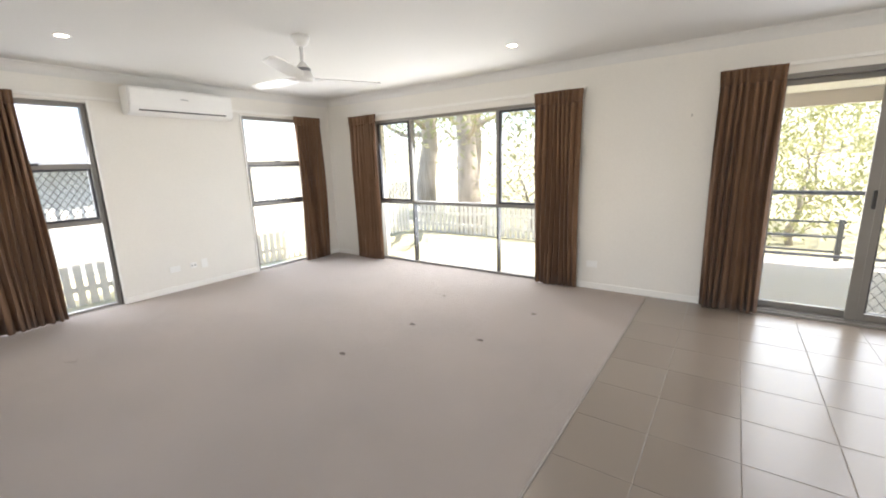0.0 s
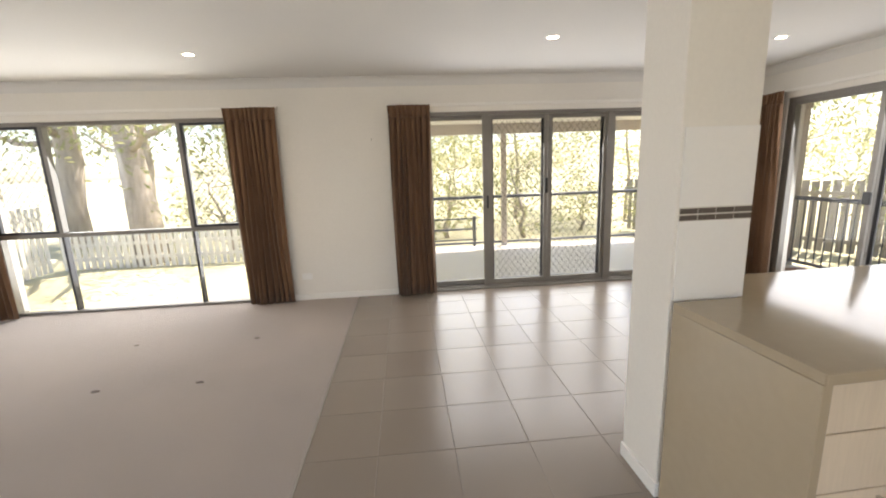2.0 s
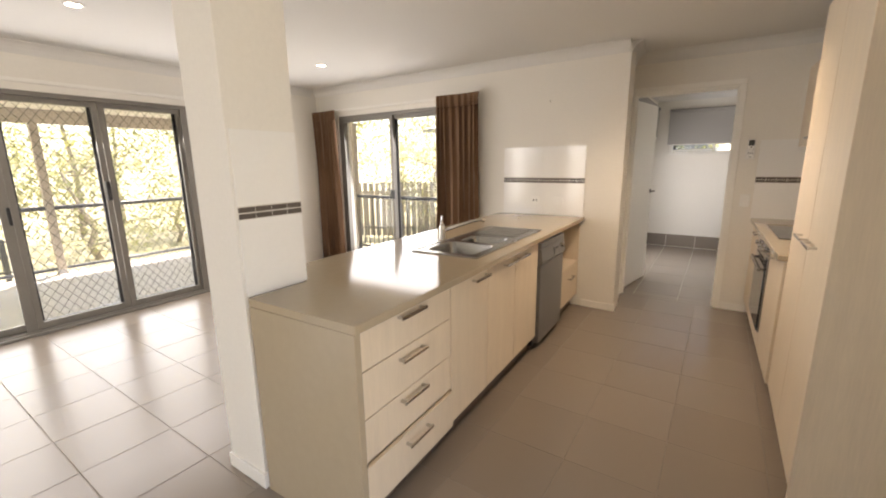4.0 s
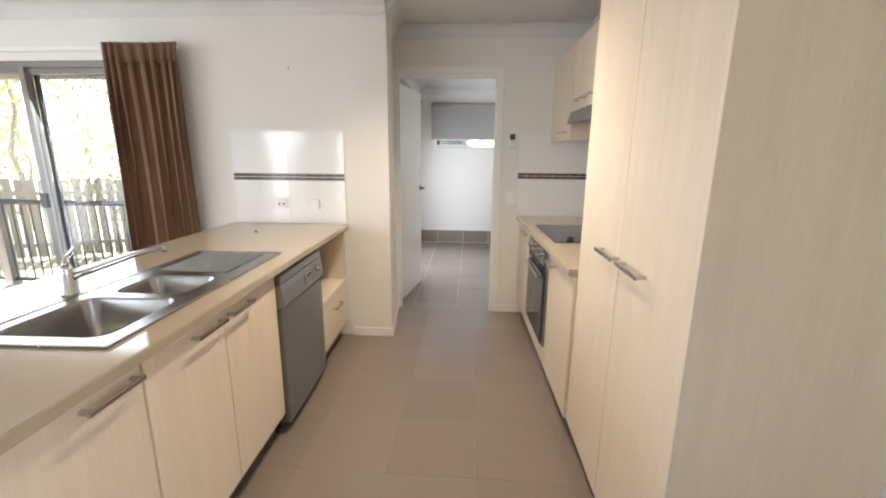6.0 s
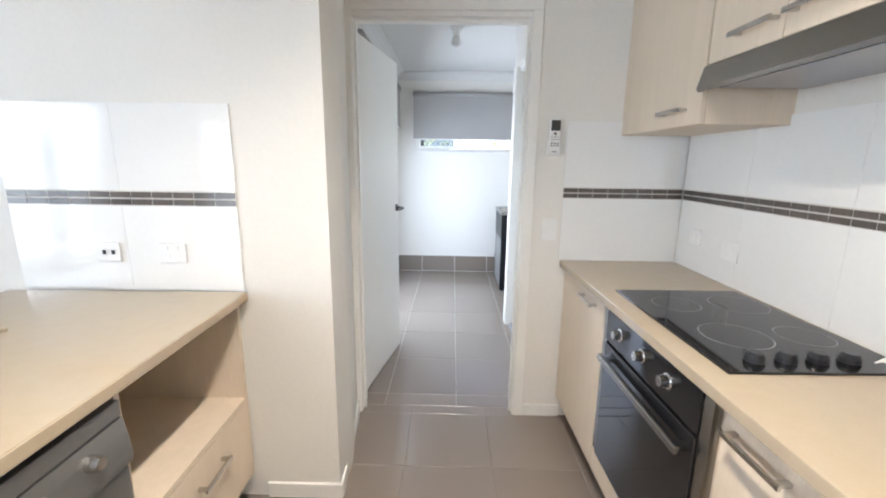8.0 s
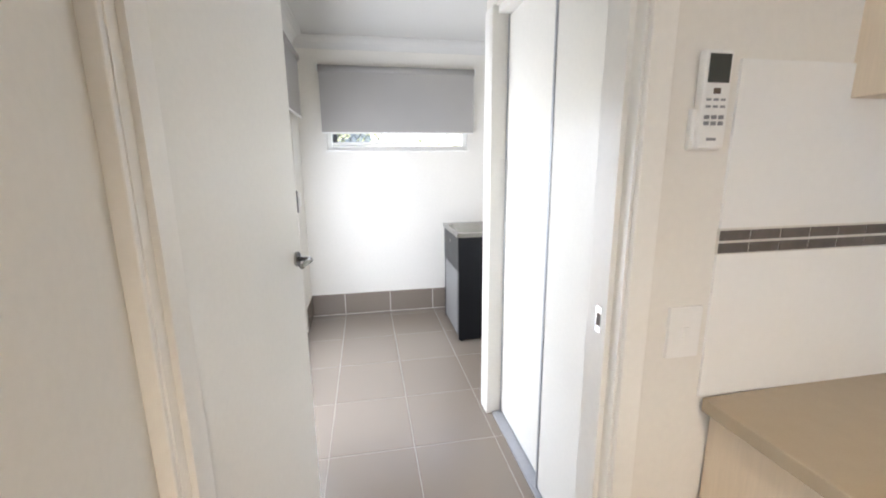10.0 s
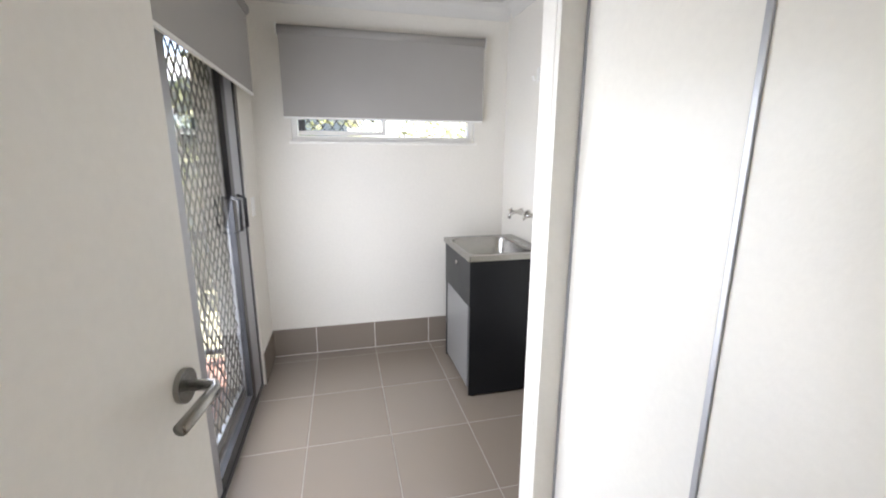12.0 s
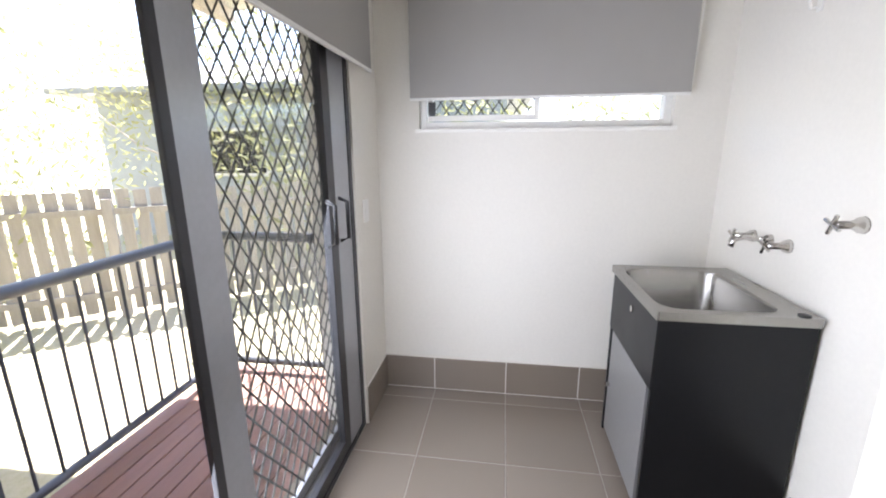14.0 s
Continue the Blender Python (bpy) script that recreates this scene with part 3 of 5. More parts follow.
# ---- living room things ----
ac = thing("air_conditioner", "white wall-mounted split air conditioner", "air conditioner", (XW, 2.33, 2.02))
bm = bmesh.new()
prof = [(0.0, 2.03), (0.13, 2.02), (0.185, 2.05), (0.205, 2.10), (0.205, 2.29), (0.19, 2.31), (0.0, 2.31)]
r0 = [bm.verts.new((XW + a, 1.78, z)) for a, z in prof]
r1 = [bm.verts.new((XW + a, 2.88, z)) for a, z in prof]
for i in range(len(prof)):
    j = (i + 1) % len(prof)
    bm.faces.new((r0[i], r0[j], r1[j], r1[i]))
bm.faces.new(r0)
bm.faces.new(r1[::-1])
bmesh.ops.bevel(bm, geom=list(bm.edges), offset=0.008, segments=2, affect="EDGES")
part("body", bm, WHITEP, ac)
part("vent", B(XW + .155, XW + .196, 1.87, 2.79, 2.063, 2.078), BLACK, ac, "dark air outlet slot")
part("front_panel", B(XW + .2045, XW + .209, 1.80, 2.86, 2.105, 2.285, bevel=.002), WHITEP, ac)
part("logo_bar", B(XW + .2085, XW + .2105, 2.29, 2.37, 2.205, 2.213), GREYP, ac, "small grey badge")
part("pipe_cover", B(XW, XW + .05, 2.88, 2.93, 2.05, 2.12, bevel=.006), WHITEP, ac)

fan = thing("ceiling_fan", "white three-blade ceiling fan at rest", "ceiling fan", (-1.50, 2.20, HC))
fx, fy = -1.50, 2.20
part("canopy", lathe(bmesh.new(), (fx, fy, 0), [(0.025, 2.35), (0.05, 2.365), (0.066, 2.40), (0.068, 2.429)]), WHITEP, fan, smooth=True)
part("downrod", tube(bmesh.new(), [(fx, fy, 2.22), (fx, fy, 2.36)], 0.013, 12), WHITEP, fan, smooth=True)
part("motor", lathe(bmesh.new(), (fx, fy, 0), [(0.03, 2.09), (0.075, 2.095), (0.085, 2.115), (0.07, 2.14), (0.06, 2.165), (0.052, 2.20), (0.02, 2.235)]), WHITEP, fan, smooth=True)
part("motor_band", lathe(bmesh.new(), (fx, fy, 0), [(0.058, 2.168), (0.062, 2.172), (0.06, 2.19), (0.055, 2.194)]), GREYP, fan, "dark motor band")
for a in (183, 303, 63):
    bm = bmesh.new()
    c, s = math.cos(radians(a)), math.sin(radians(a))
    pts = []
    for r, hw in ((0.07, .028), (0.13, .036), (0.16, .060), (0.35, .068), (0.55, .062), (0.62, .048), (0.64, .02)):
        for sd in (-1, 1):
            for dz in (0.0, 0.007):
                x, y = r, sd * hw
                pts.append(bm.verts.new((fx + c * x - s * y, fy + s * x + c * y, 2.118 + dz + sd * 0.010)))
    for k in range(6):
        a4, b4 = pts[4 * k:4 * k + 4], pts[4 * k + 4:4 * k + 8]
        for i, j in ((0, 1), (1, 3), (3, 2), (2, 0)):
            bm.faces.new((a4[i], a4[j], b4[j], b4[i]))
    bm.faces.new([pts[i] for i in (0, 1, 3, 2)])
    bm.faces.new([pts[i] for i in (24, 25, 27, 26)])
    part("blade", bm, WHITEP, fan)


def downlight(x, y, watts=8):
    t = thing("downlight", "lit recessed round ceiling downlight", "downlight", (x, y, HC), "ceiling downlights")
    bm = bmesh.new()
    n = 28
    R = [(0.040, -0.004), (0.045, -0.009), (0.055, -0.006), (0.057, 0.0)]
    rings = [[bm.verts.new((x + r * math.cos(2 * math.pi * k / n), y + r * math.sin(2 * math.pi * k / n), HC + h)) for k in range(n)] for r, h in R]
    for a, b in zip(rings, rings[1:]):
        for k in range(n):
            bm.faces.new((a[k], a[(k + 1) % n], b[(k + 1) % n], b[k]))
    part("rim", bm, WHITEP, t, smooth=True)
    part("lens", lathe(bmesh.new(), (x, y, HC), [(0.041, -0.004), (0.041, -0.001)]), LAMP, t, "warm glowing lens")
    lp = new("downlight_lamp", bpy.data.lights.new("downlight_lamp", "SPOT"))
    lp.data.energy, lp.data.spot_size, lp.data.spot_blend, lp.data.shadow_soft_size, lp.data.color = watts, radians(130), 1.0, 0.04, (1.0, 0.85, 0.65)
    lp.matrix_world = pose(x, y, HC - 0.02)


for x, y in ((-0.33, 3.55), (-2.77, 1.07), (2.57, 3.18), (4.56, 3.24)):
    downlight(x, y)
# unseen extra downlight, added out of view to brighten the kitchen end
downlight(4.57, 0.05, 33)


def plate(label, axis, p, out, a, z, kind="socket", wide=0.075):
    """A wall plate with its rockers or holes."""
    base = (a, p, z) if axis == "y" else (p, a, z)
    t = thing("power_point" if kind != "switch" else "light_switch", label, "power point" if kind != "switch" else "switch", base)
    q = p + out * 0.009
    hh = .056 if kind == "switch" else .036
    part("plate", pbox(bmesh.new(), axis, a - wide / 2, a + wide / 2, p, q, z - hh, z + hh, .003), WHITEP, t)
    if kind == "switch":
        part("rocker", pbox(bmesh.new(), axis, a - .008, a + .008, q, q + out * .004, z - .012, z + .012, .001), WHITEP, t)
    elif kind == "data":
        for s in (-.018, .016):
            part("jack", pbox(bmesh.new(), axis, a + s - .006, a + s + .006, q, q + out * .003, z - .008, z + .008, .001), BLACK, t, "black jack")
    else:
        for s in (-.019, .019):
            part("outlet", pbox(bmesh.new(), axis, a + s - .010, a + s + .010, q, q + out * .002, z - .022, z + .004, .0006), GREYP if kind == "grey" else WHITEP, t)
            part("rocker", pbox(bmesh.new(), axis, a + s - .005, a + s + .005, q, q + out * .004, z + .012, z + .026, .001), WHITEP, t)
    return t


plate("white double power point low on the wall", "x", XW, 1, 2.03, 0.275, wide=.115)
plate("white data wall plate with dark jack", "x", XW, 1, 2.24, 0.28, "data")
plate("small white aerial wall plate", "x", XW, 1, 2.37, 0.28, "switch")
plate("white double power point beside the curtain", "y", YN, -1, 0.18, 0.28, wide=.115)


def wall_hook(x, y, z, axis):
    t = bmesh.new()
    d = -1
    P = [(0, 0), (-.012, 0), (-.018, -.012), (-.012, -.022)]
    tube(t, [((x + a, y, z + b) if axis == "x" else (x, y + a, z + b)) for a, b in P], 0.003, 6)
    return solo("wall_hook", t, CHROME, "small metal picture hook on the wall", "hook")


wall_hook(XE, 1.155, 2.01, "x")
wall_hook(1.02, YN, 1.80, "y")

# ---- kitchen ----


def splash(name, axis, p, out, a0, a1, z0, z1, parent_label):
    """White glazed wall tiling with a double row of small dark mosaic."""
    t = thing(name, parent_label, "splashback", ((a0 + a1) / 2, p, z0) if axis == "y" else (p, (a0 + a1) / 2, z0), kind="structure")
    q = p + out * 0.006
    zs = 1.245
    n = max(1, round((a1 - a0) / 0.42))
    for i in range(n):
        u0, u1 = a0 + (a1 - a0) * i / n, a0 + (a1 - a0) * (i + 1) / n
        part("tile", pbox(bmesh.new(), axis, u0, u1 - .001, p, q, z0, zs - .027, .0008), GLAZE, t)
        part("tile", pbox(bmesh.new(), axis, u0, u1 - .001, p, q, zs + .027, z1, .0008), GLAZE, t)
    part("grout_bed", pbox(bmesh.new(), axis, a0, a1, p, q - out * .001, zs - .027, zs + .027), GROUTW, t)
    m = round((a1 - a0) / 0.075)
    for row in (0, 1):
        for i in range(m):
            u0, u1 = a0 + (a1 - a0) * i / m, a0 + (a1 - a0) * (i + 1) / m
            z = zs - .024 + row * .026
            part("mosaic_tile", pbox(bmesh.new(), axis, u0 + .0018, u1 - .0018, q - out * .004, q + out * .001, z, z + .0205), MOSAIC, t)
    return t


splash("trim_splashback_pillar", "y", 1.29, -1, 2.392, 2.69, 0.90, 1.57, "white glazed splashback on the pillar with mosaic strip")
splash("trim_splashback_east", "x", XE, -1, 0.79, 1.635, 0.90, 1.575, "white glazed splashback at the bench with mosaic strip")
splash("trim_splashback_end", "x", XD, -1, -1.133, -0.543, 0.90, 1.59, "white glazed splashback beside the laundry door")
splash("trim_splashback_back", "y", -1.14, 1, 4.392, 6.158, 0.90, 1.56, "white glazed splashback behind the cooktop")
plate("white phone wall plate with dark jacks on the splashback", "x", XE - .006, -1, 1.28, 1.045, "data", .085)
plate("white double power point on the splashback", "x", XE - .006, -1, 1.04, 1.045, wide=.10)
plate("white double power point behind the cooktop", "y", -1.134, 1, 5.75, 1.04, wide=.10)
plate("white power point behind the cooktop corner", "y", -1.134, 1, 6.00, 1.06)
plate("white light switch below the remote control", "x", XD, -1, -0.487, 1.056, "switch", .076)

# stone bench with waterfall end, open where the sink sits
F, K = 0.705, 1.585
SX0, SX1, SY0, SY1 = 3.47, 4.56, 0.80, 1.235
z0, z1 = 0.868, 0.90
bm = bmesh.new()
xs, ys = [2.40, 2.692, SX0 + .02, SX1 - .02, XE - .011], [F, SY0 + .02, SY1 - .02, 1.288, K]
gv = {}
for i in range(4):
    for j in range(4):
        if (i == 2 and j == 1) or (i == 0 and j == 3):
            continue
        q = []
        for di, dj in ((0, 0), (1, 0), (1, 1), (0, 1)):
            k = (i + di, j + dj)
            if k not in gv:
                gv[k] = bm.verts.new((xs[k[0]], ys[k[1]], z1))
            q.append(gv[k])
        bm.faces.new(q)
ex = bmesh.ops.extrude_face_region(bm, geom=list(bm.faces))
bmesh.ops.translate(bm, verts=[v for v in ex["geom"] if isinstance(v, bmesh.types.BMVert)], vec=(0, 0, z0 - z1))
wt = thing("worktop", "beige polished stone bench top with waterfall end", "worktop", (4.0, 1.1, 0.868))
part("top", bm, STONE, wt)
part("edge", B(2.40, XE - .011, F - .006, F, z0, z1, bevel=.003), STONE, wt)
part("waterfall_end", B(2.398, 2.428, F, 1.288, 0.0, 0.866, bevel=.002), STONE, wt, "beige stone end panel down to the floor")
solo("bench_back_panel", B(2.70, XE - .01, 1.38, 1.40, 0, 0.866), BIRCH, "pale laminate panel at the back of the bench", "panel")


def front(bm_args, parent, name="door"):
    return part(name, B(*bm_args, bevel=.0025), BIRCH, parent)


YF, YB = 0.735, 1.36
u = thing("drawer_unit", "pale birch four-drawer kitchen unit under stone bench", "cabinet", (2.76, 1.0, 0))
part("body", B(2.43, 3.075, YF + .02, YB, 0.12, 0.866), BIRCH, u)
part("kickboard", B(2.43, 3.075, YF + .06, YF + .08, 0, 0.12), KICK, u)
for za, zb, zh, out in ((0.696, 0.858, .835, 0), (0.503, 0.692, .652, 0), (0.322, 0.499, .468, 0), (0.115, 0.308, .265, .012)):
    dr = front((2.435, 3.072, YF - out, YF + .019 - out, za, zb), u, "drawer")
    handle_bar(2.75 + out, YF - out, zh, 0.15, -0.03, dr)

u = thing("cabinet", "pale birch single-door kitchen cabinet", "cabinet", (3.29, 1.0, 0))
part("body", B(3.08, 3.49, YF + .02, YB, 0.12, 0.866), BIRCH, u)
part("kickboard", B(3.08, 3.49, YF + .06, YF + .08, 0, 0.12), KICK, u)
dr = front((3.082, 3.488, YF, YF + .019, 0.125, 0.86), u)
handle_bar(3.38, YF, 0.825, 0.15, -0.03, dr)
u = thing("cabinet", "pale birch two-door sink cabinet under the stone bench", "cabinet", (3.86, 1.0, 0))
bm = bmesh.new()
box(bm, 3.495, 3.51, YF + .02, YB, 0.12, 0.866)
box(bm, 4.312, 4.327, YF + .02, YB, 0.12, 0.866)
box(bm, 3.51, 4.312, YF + .02, YB, 0.12, 0.135)
part("body", bm, BIRCH, u)
part("kickboard", B(3.495, 4.327, YF + .06, YF + .08, 0, 0.12), KICK, u)
dr = front((3.497, 3.892, YF, YF + .019, 0.125, 0.86), u)
handle_bar(3.785, YF, 0.82, 0.15, -0.03, dr)
dr = front((3.896, 4.325, YF, YF + .019, 0.125, 0.86), u)
handle_bar(3.995, YF, 0.82, 0.15, -0.03, dr)

u = thing("dishwasher", "graphite steel dishwasher built in under the bench", "dishwasher", (4.51, 1.0, 0))
part("body", B(4.335, 4.92, YF + .03, YB, 0.03, 0.858), BLACK, u)
part("door", B(4.338, 4.917, YF - .020, YF + .02, 0.06, 0.672, bevel=.006), DISH, u)
part("top_strip", B(4.338, 4.917, YF - .020, YF + .02, 0.802, 0.843, bevel=.004), DISH, u)
# the control panel swells out towards its lower edge
bm = bmesh.new()
pr = [(YF - .020, .798), (YF - .026, .765), (YF - .034, .700), (YF - .030, .684), (YF - .020, .678), (YF + .02, .678), (YF + .02, .798)]
r0 = [bm.verts.new((4.338, y, z)) for y, z in pr]
r1 = [bm.verts.new((4.917, y, z)) for y, z in pr]
for k in range(7):
    bm.faces.new((r0[k], r0[(k + 1) % 7], r1[(k + 1) % 7], r1[k]))
bm.faces.new(r0)
bm.faces.new(r1[::-1])
cp = part("control_panel", bm, DISH, u)
part("grip", B(4.615, 4.715, YF - .038, YF - .020, 0.700, 0.772, bevel=.012), TUBGREY, cp, "recessed pale grey grip")
# a black block draws the shade inside the grip's recess
part("grip_shadow_slot", B(4.640, 4.700, YF - .040, YF - .030, 0.752, 0.768, bevel=.003), BLACK, cp, "black block standing for shade in the grip")
part("dial", tube(bmesh.new(), [(4.812, YF - .024, 0.757), (4.812, YF - .040, 0.757), (4.812, YF - .052, 0.757)], [.019, .018, .014], 18), CHROME, cp, "round dial")
part("kickboard", B(4.338, 4.917, YF + .05, YF + .07, 0.0, 0.05), KICK, u)

u = thing("open_niche_unit", "pale birch unit with open niche over a drawer", "cabinet", (5.15, 1.0, 0))
for nm, q in (("side_panel", (4.925, 4.941, YF, YB, 0.12, 0.866)), ("side_panel", (5.52, 5.538, YF, YB, 0.12, 0.866)), ("back_panel", (4.941, 5.52, YB - .018, YB, 0.12, 0.866)),
              ("shelf", (4.941, 5.52, YF, YB - .018, 0.455, 0.473)), ("base_panel", (4.941, 5.52, YF + .02, YB - .018, 0.12, 0.138))):
    part(nm, B(*q), BIRCH, u)
dr = front((4.928, 5.535, YF, YF + .019, 0.125, 0.452), u, "drawer")
handle_bar(5.25, YF, 0.36, 0.14, -0.03, dr)
part("kickboard", B(4.925, 5.538, YF + .06, YF + .08, 0, 0.12), KICK, u)


def basin(bm, x0, x1, y0, y1, zt, depth, r=0.05, t=0.02):
    """An open bowl with rounded corners, let in below zt."""
    def ring(inset, z):
        out = []
        for cx, cy, a0 in ((x1 - r, y1 - r, 0), (x0 + r, y1 - r, 90), (x0 + r, y0 + r, 180), (x1 - r, y0 + r, 270)):
            for k in range(5):
                a = radians(a0 + 22.5 * k)
                out.append(bm.verts.new((cx + (r - inset) * math.cos(a), cy + (r - inset) * math.sin(a), z)))
        return out
    rings = [ring(0.0, zt), ring(0.006, zt - .012), ring(0.012, zt - depth + .03), ring(0.03, zt - depth)]
    for a, b in zip(rings, rings[1:]):
        for k in range(len(a)):
            bm.faces.new((a[k], a[(k + 1) % len(a)], b[(k + 1) % len(a)], b[k]))
    bm.faces.new(rings[-1])
    return rings[0]


def sink_deck(bm, X0, X1, Y0, Y1, z, holes, r=0.05):
    """A flat deck round rounded bowls: strips between holes and corner fills."""
    xs = [X0] + [v for h in holes for v in (h[0], h[1])] + [X1]
    for i in range(0, len(xs), 2):
        box(bm, xs[i], xs[i + 1], Y0, Y1, z - .003, z)
    for x0, x1, y0, y1 in holes:
        box(bm, x0, x1, Y0, y0, z - .003, z)
        box(bm, x0, x1, y1, Y1, z - .003, z)
        for cx, cy, a0, qx, qy in ((x1 - r, y1 - r, 0, x1, y1), (x0 + r, y1 - r, 90, x0, y1), (x0 + r, y0 + r, 180, x0, y0), (x1 - r, y0 + r, 270, x1, y0)):
            arc = [bm.verts.new((cx + r * math.cos(radians(a0 + 22.5 * k)), cy + r * math.sin(radians(a0 + 22.5 * k)), z)) for k in range(5)]
            c = bm.verts.new((qx, qy, z))
            for k in range(4):
                bm.faces.new((c, arc[k], arc[k + 1]))


sk = thing("sink", "stainless steel one-and-a-half bowl sink with drainer", "sink", (4.0, 1.02, 0.90))
holes = [(3.52, 3.845, 0.85, 1.185), (3.89, 4.12, 0.87, 1.15)]
bm = bmesh.new()
sink_deck(bm, SX0, SX1, SY0, SY1, 0.906, holes)
part("deck", bm, STEEL, sk)
part("rim", box(box(box(box(bmesh.new(), SX0 - .006, SX1 + .006, SY0 - .006, SY0 + .004, .9, .909, .002), SX0 - .006, SX1 + .006, SY1 - .004, SY1 + .006, .9, .909, .002), SX0 - .006, SX0 + .004, SY0, SY1, .9, .909, .002), SX1 - .004, SX1 + .006, SY0, SY1, .9, .909, .002), STEEL, sk)
for (x0, x1, y0, y1), dep in zip(holes, (0.17, 0.11)):
    bm = bmesh.new()
    basin(bm, x0, x1, y0, y1, 0.906, dep)
    bw = part("bowl", bm, STEEL, sk, smooth=True)
    part("drain", lathe(bmesh.new(), ((x0 + x1) / 2, (y0 + y1) / 2, 0.906 - dep), [(0.038, 0.0), (0.036, 0.003), (0.02, 0.0035)]), CHROME, bw)
for i in range(12):
    x = 4.19 + i * 0.028
    part("drainer_rib", tube(bmesh.new(), [(x, 0.87, 0.9065), (x + .015, 1.18, 0.9065)], 0.005, 6), STEEL, sk)

tp = thing("kitchen_tap", "chrome mixer tap with long swivel spout", "tap", (3.87, 1.275, 0.90))
part("base", lathe(bmesh.new(), (3.87, 1.275, .90), [(0.027, 0), (0.027, .012), (0.021, .018), (0.021, .10), (0.017, .112)]), CHROME, tp, smooth=True)
part("spout", tube(bmesh.new(), [(3.87, 1.27, .965), (3.92, 1.22, .985), (4.02, 1.12, 1.025), (4.07, 1.07, 1.035), (4.085, 1.055, 1.02)], [.014, .012, .011, .011, .011], 10), CHROME, tp, smooth=True)
part("lever", tube(bmesh.new(), [(3.87, 1.275, 1.012), (3.89, 1.29, 1.03), (3.98, 1.34, 1.05)], [.012, .008, .006], 8), CHROME, tp, smooth=True)
solo("sink_plug", lathe(bmesh.new(), (5.16, 1.22, .90), [(0.011, 0), (0.011, .006), (0.004, .012)]), STONE, "small beige knob on the stone bench", "plug")

# the whole bench stands a little out of square
TURN_B = Matrix.Translation((2.40, 0.682, 0)) @ Matrix.Rotation(radians(1.8), 4, "Z") @ Matrix.Translation((-2.40, -0.705, 0))
for ob in [o for o in scene.objects if o.parent is None and o.name.split(".")[0] in ("worktop", "drawer_unit", "cabinet", "dishwasher", "open_niche_unit", "sink", "kitchen_tap", "sink_plug", "bench_back_panel")]:
    ob.matrix_basis = TURN_B @ Matrix.Translation(ob.location)

# cooking side
SF = -0.595
wt = thing("worktop", "beige polished stone worktop round the cooktop", "worktop", (5.2, -0.9, 0.868))
bm = B(4.392, XD - .010, -1.17, -0.565, 0.868, 0.90, bevel=.003)
part("top", bm, STONE, wt)
u = thing("cabinet", "pale birch single-door cabinet beside the oven", "cabinet", (5.88, -0.9, 0))
part("body", B(5.62, 6.165, -1.17, SF - .02, 0.12, 0.866), BIRCH, u)
part("kickboard", B(5.62, 6.165, SF - .08, SF - .06, 0, .12), KICK, u)
dr = part("door", B(5.622, 6.163, SF - .019, SF, .125, .86, bevel=.0025), BIRCH, u)
handle_bar(5.78, SF, 0.815, 0.14, 0.03, dr)
u = thing("cabinet", "pale birch cabinet between oven and pantry", "cabinet", (4.62, -0.9, 0))
part("body", B(4.392, 4.925, -1.17, SF - .02, 0.12, 0.866), BIRCH, u)
part("kickboard", B(4.392, 4.925, SF - .08, SF - .06, 0, .12), KICK, u)
dr = part("door", B(4.394, 4.923, SF - .019, SF, .125, .86, bevel=.0025), BIRCH, u)
handle_bar(4.81, SF, 0.815, 0.14, 0.03, dr)

ov = thing("oven", "built-in black glass oven with steel trim", "oven", (5.27, -0.9, 0.1))
part("body", B(4.93, 5.615, -1.15, SF - .02, 0.13, 0.86), BIRCH, ov, "pale birch oven housing")
part("kickboard", B(4.93, 5.615, SF - .08, SF - .06, 0, .12), KICK, ov)
part("lower_trim", B(4.932, 5.613, SF - .019, SF, .125, .235, bevel=.002), BIRCH, ov)
cp = part("control_panel", B(4.99, 5.56, SF - .02, SF + .012, 0.735, 0.86, bevel=.003), BLACKGLASS, ov, "black control panel")
for x in (5.13, 5.28, 5.44):
    bm = bmesh.new()
    tube(bm, [(x, SF + .010, 0.80), (x, SF + .016, 0.80), (x, SF + .018, 0.80), (x, SF + .040, 0.80)], [.023, .023, .017, .015], 18)
    part("knob", bm, CHROME, cp, "round steel knob")
dd = part("door", B(4.99, 5.56, SF - .02, SF + .014, 0.24, 0.725, bevel=.004), BLACKGLASS, ov, "black glass oven door")
bm = bmesh.new()
box(bm, 5.01, 5.54, SF + .030, SF + .048, 0.66, 0.685, .005)
for x in (5.03, 5.51):
    box(bm, x - .01, x + .01, SF + .012, SF + .032, .664, .681)
part("handle", bm, STEEL, dd, "flat steel handle")
part("side_trim", B(4.95, 4.988, SF - .018, SF + .006, .24, .86, bevel=.002), STEEL, ov)
part("side_trim", B(5.562, 5.60, SF - .018, SF + .006, .24, .86, bevel=.002), STEEL, ov)

